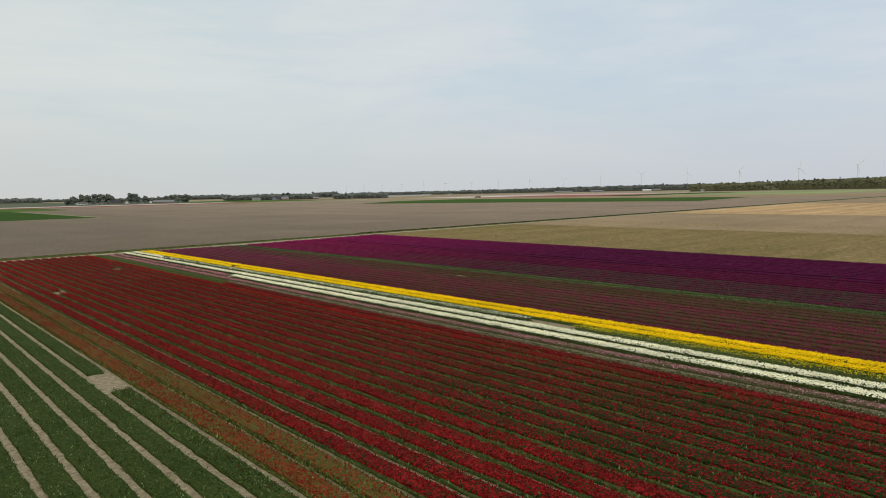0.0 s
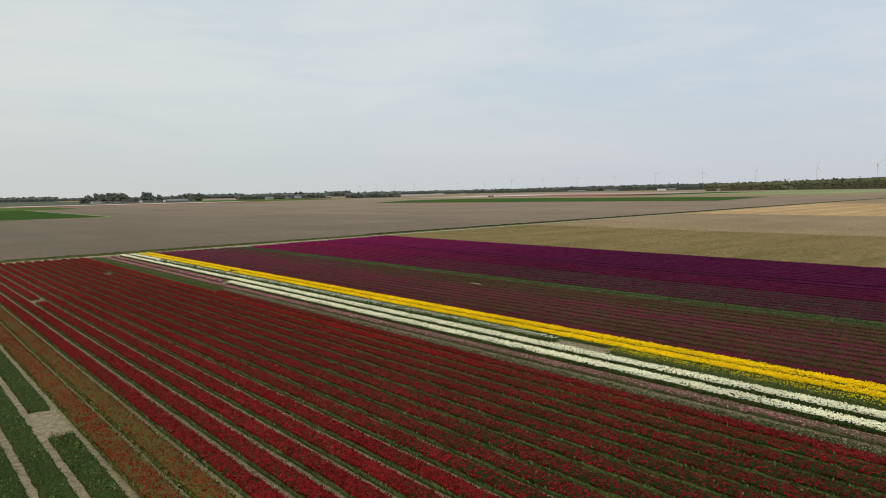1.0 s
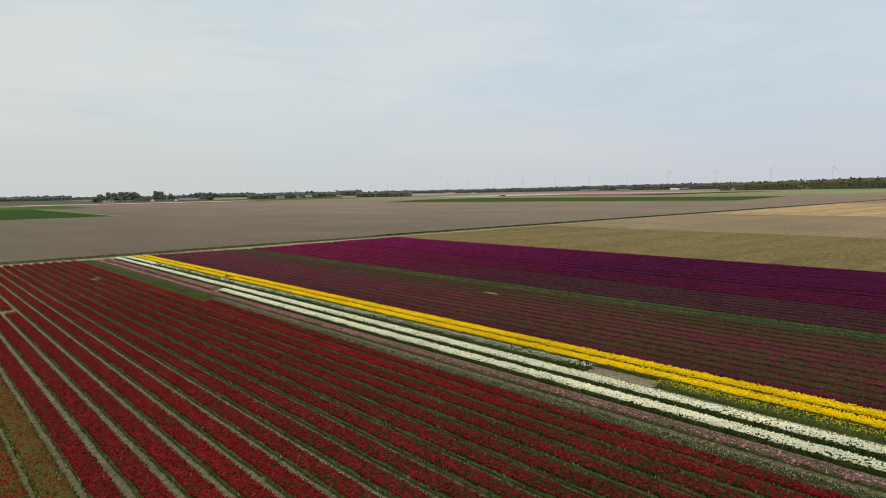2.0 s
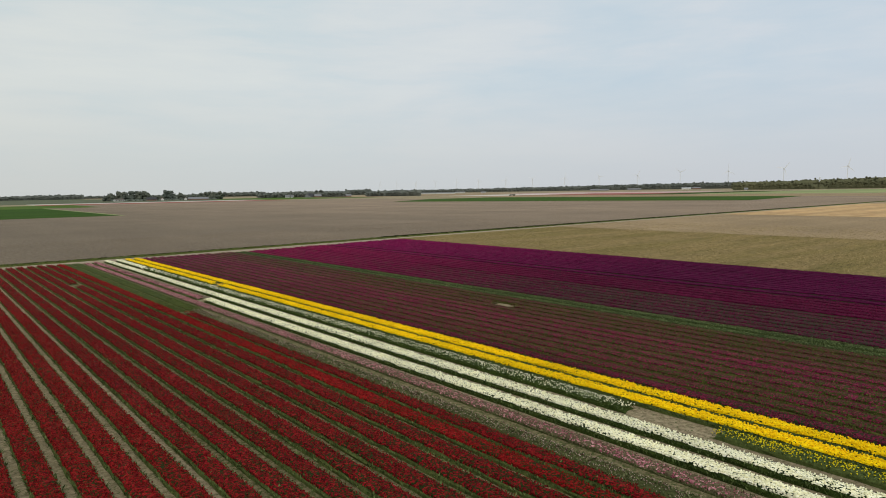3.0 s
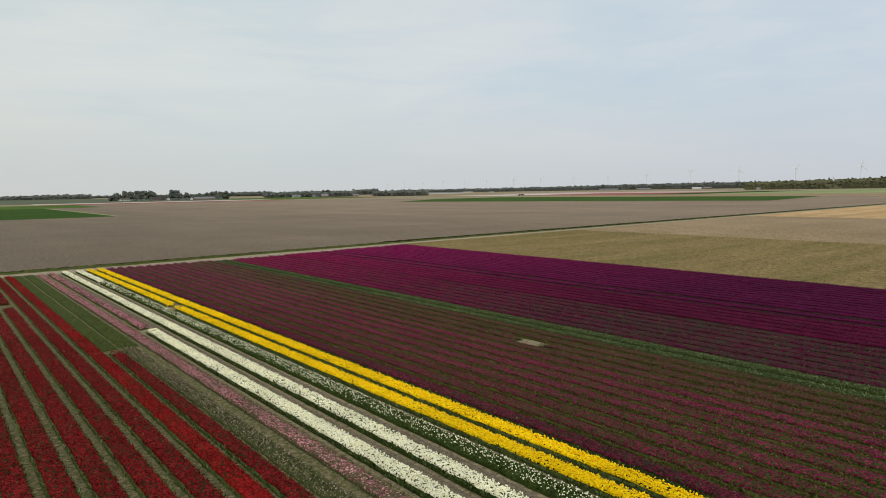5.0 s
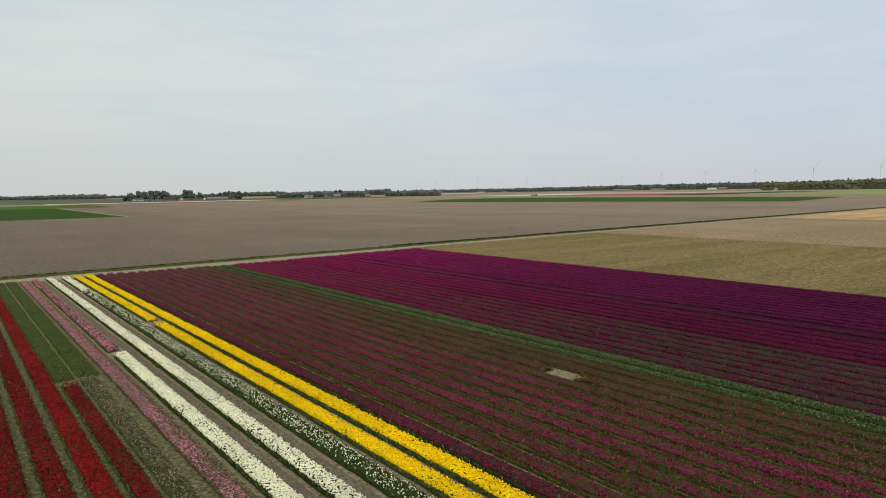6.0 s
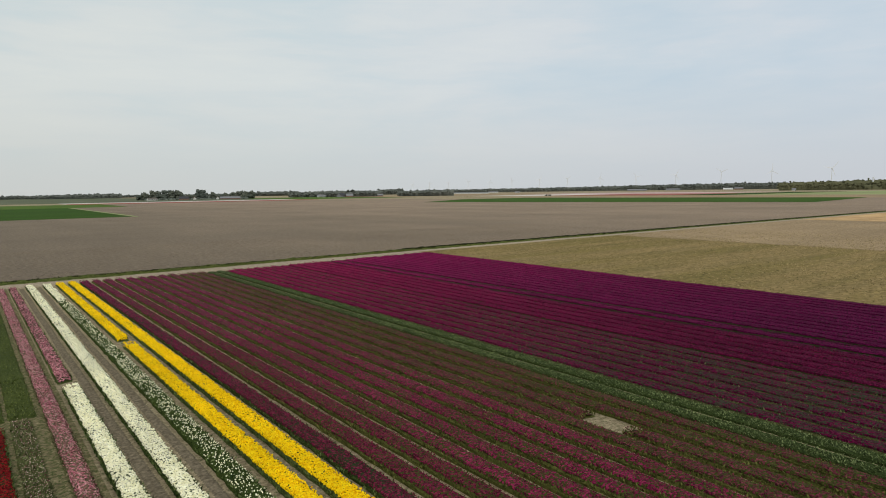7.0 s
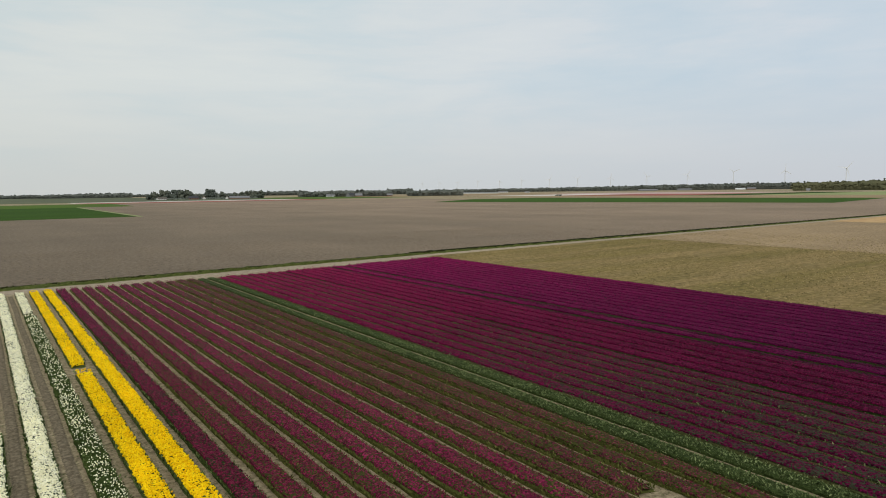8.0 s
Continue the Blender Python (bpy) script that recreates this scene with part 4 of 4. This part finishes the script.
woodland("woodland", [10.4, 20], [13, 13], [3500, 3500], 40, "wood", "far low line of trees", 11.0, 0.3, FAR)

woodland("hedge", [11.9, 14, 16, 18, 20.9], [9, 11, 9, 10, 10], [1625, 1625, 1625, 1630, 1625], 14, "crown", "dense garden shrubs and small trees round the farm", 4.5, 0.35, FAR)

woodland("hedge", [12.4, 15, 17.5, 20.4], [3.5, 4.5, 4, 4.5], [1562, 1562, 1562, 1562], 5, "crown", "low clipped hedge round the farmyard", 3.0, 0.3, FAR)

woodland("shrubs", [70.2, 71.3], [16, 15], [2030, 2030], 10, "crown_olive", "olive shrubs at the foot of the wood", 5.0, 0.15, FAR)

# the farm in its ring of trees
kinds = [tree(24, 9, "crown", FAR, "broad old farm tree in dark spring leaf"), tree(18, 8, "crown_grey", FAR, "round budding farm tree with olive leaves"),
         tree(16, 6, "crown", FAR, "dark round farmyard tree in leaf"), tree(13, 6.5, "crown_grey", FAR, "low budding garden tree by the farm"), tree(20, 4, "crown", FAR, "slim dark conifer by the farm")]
FARM = 1600.0
spots = [(0, 13.8, -8, 0.95), (0, 14.25, -4, 1.02), (1, 13.3, 4, 1.15), (0, 16.65, 4, 1.02), (1, 12.45, -4, 0.9), (0, 20.45, -2, 0.75), (1, 20.15, -2, 0.9), (1, 19.5, 16, 0.9), (0, 16.4, 0, 1.08), (0, 16.9, 12, 1.0), (0, 14.0, 5, 1.0), (0, 13.5, 0, 0.9), (0, 14.5, 8, 0.96), (1, 13.0, 10, 1.1), (1, 14.9, -6, 1.1), (4, 12.2, 0, 0.85), (3, 12.6, 10, 1.0), (2, 11.95, 6, 0.8),
         (2, 15.3, 0, 0.85), (3, 15.8, -6, 0.9), (2, 17.4, 4, 0.8), (3, 17.8, 10, 0.9), (1, 18.6, 14, 0.75), (2, 19.2, 20, 0.9), (1, 19.8, 10, 0.95), (0, 20.3, 4, 0.78), (1, 20.7, 0, 0.95), (2, 18.2, 20, 0.85),
         (1, 17.6, -4, 0.85), (2, 18.4, 2, 0.95), (1, 19.1, 0, 0.8), (0, 20.0, 6, 0.72), (0, 20.6, 8, 0.8), (1, 14.4, -10, 1.05), (2, 16.7, -10, 1.0), (3, 16.0, -12, 0.8), (2, 13.1, -8, 0.75), (1, 15.1, 18, 0.95), (3, 19.4, -4, 0.8), (2, 20.0, -8, 0.7), (4, 18.9, 22, 0.7)]
used = set()
for kind, b, off, size in spots:
    x, y = at_bearing(b, FARM + off)
    m = pose(x, y, 0, 0, 0, FAR.uniform(0, 360)) @ Matrix.Scale(size * 0.98, 4)
    if kind in used:
        copy_thing(kinds[kind], m)
    else:
        kinds[kind].matrix_world = m
        used.add(kind)
for b, off, turn, size in ((12.95, -52, 8, (20, 8, 2.6, 5.5, "plaster", "brown_roof")), (15.35, -44, -20, (20, 10, 3, 7.5, "brick", "dark_roof")), (16.15, -44, 80, (7, 6, 3.0, 6, "plaster", "tile_red")),
                           (17.95, -44, 70, (8, 6, 3.0, 6, "plaster", "tile_red")), (18.55, -46, -14, (22, 10, 2.4, 6, "brick", "slate")), (19.35, -46, -25, (22, 10, 2.4, 6, "brick", "slate"))):
    x, y = at_bearing(b, FARM + off)
    house(x, y, turn, *size, "farm building with a pitched roof among trees", "farmhouse")
for b, off, turn, size in ((26.3, 1725, -20, (12, 7, 3, 6.5, "plaster", "slate")), (26.7, 1715, -30, (8, 6, 3, 6, "plaster", "slate")), (28.2, 1690, 25, (22, 14, 4, 10, "slate", "dark_roof")),
                           (28.9, 1690, -20, (18, 10, 3, 8, "brick", "slate")), (31.6, 1680, -30, (14, 8, 3, 6.5, "brick", "slate"))):
    x, y = at_bearing(b, off)
    house(x, y, turn, *size, "far farmhouse with a pitched roof before trees", "farmhouse")
# sheds along the long wood
for b, off, size in ((39.5, 2400, (140, 14, 2.8, 5, "plaster", "slate")), (41.6, 2900, (44, 12, 3.2, 6, "plaster", "slate")), (43.7, 2500, (18, 9, 3, 6, "plaster", "slate")),
                     (53.9, 3050, (84, 18, 4, 8, "slate", "slate")), (56.8, 3100, (60, 16, 4, 8, "slate", "slate")), (61.0, 3000, (38, 18, 5.5, 7.5, "plaster", "steel_white")), (61.8, 3020, (34, 16, 5, 9.5, "brick", "slate")),
                     (65.6, 1900, (9, 7, 3, 6.5, "plaster", "slate"))):
    x, y = at_bearing(b, off)
    house(x, y, -b, *size, "long low pale farm shed before the wood", "shed", 5, False)
# a white silo standing out of the wood
bm = bmesh.new()
cone(bm, (0, 0, 0), (0, 0, 33), 2.0, 2.0, 16)
silo = tagged(new("silo"), "slim white silo rising from the wood", "silo")
silo.matrix_world = pose(*at_bearing(70.74, 2064), 0)
part("body", bm, M["steel_white"], silo)
bm = bmesh.new()
cone(bm, (0, 0, 33), (0, 0, 34.4), 2.1, 0.5, 16)
part("cap", bm, M["steel_white"], silo)

# wind turbines
for b, hub, metres, spin in ((72.49, 84, 3000, 15), (68.21, 86, 3200, 40), (64.18, 87, 3500, 0), (60.49, 87, 3500, 65), (57.03, 86, 4000, 30), (53.85, 84, 4200, 80), (50.87, 83, 4300, 10), (48.07, 81, 4400, 55),
                             (45.68, 79, 4500, 25), (43.27, 76, 4600, 95), (41.31, 75, 4650, 5), (39.38, 73, 4650, 70), (37.61, 68, 4650, 35), (35.94, 66, 4650, 100), (34.43, 63, 4650, 20), (76.4, 88, 2900, 50)):
    turbine(b, metres, hub, hub * 0.42, spin)


def tractor(x, y, turn):
    """A small farm tractor with a trailer, far out on a field."""
    rig = tagged(new("tractor"), "small dark tractor with trailer out on a field", "tractor")
    rig.matrix_world = pose(x, y, 0, 0, 0, turn)
    bm = bmesh.new()
    block(bm, 1.0, 3.6, -0.5, 0.5, 0.8, 1.8)
    block(bm, -8.5, -1.2, -1.2, 1.2, 1.0, 2.6)
    block(bm, -1.2, 1.0, -0.25, 0.25, 0.8, 1.0)
    bmesh.ops.bevel(bm, geom=bm.edges[:], offset=0.08, segments=1, affect="EDGES")
    part("body", bm, M["machine"], rig)
    bm = bmesh.new()
    block(bm, -0.6, 1.0, -0.75, 0.75, 1.0, 2.9)
    bmesh.ops.bevel(bm, geom=bm.edges[:], offset=0.15, segments=2, affect="EDGES")
    part("cab", bm, M["pane"], rig)
    for wx, r in ((0.0, 0.85), (2.9, 0.55), (-4.5, 0.6), (-6.5, 0.6)):
        for s in (-1, 1):
            bm = bmesh.new()
            cone(bm, (wx, s * 0.75, r), (wx, s * 1.15, r), r, r, 14)
            part("wheel", bm, M["rubber"], rig)
    return rig


tractor(*at_bearing(46.2, 1230), 140)
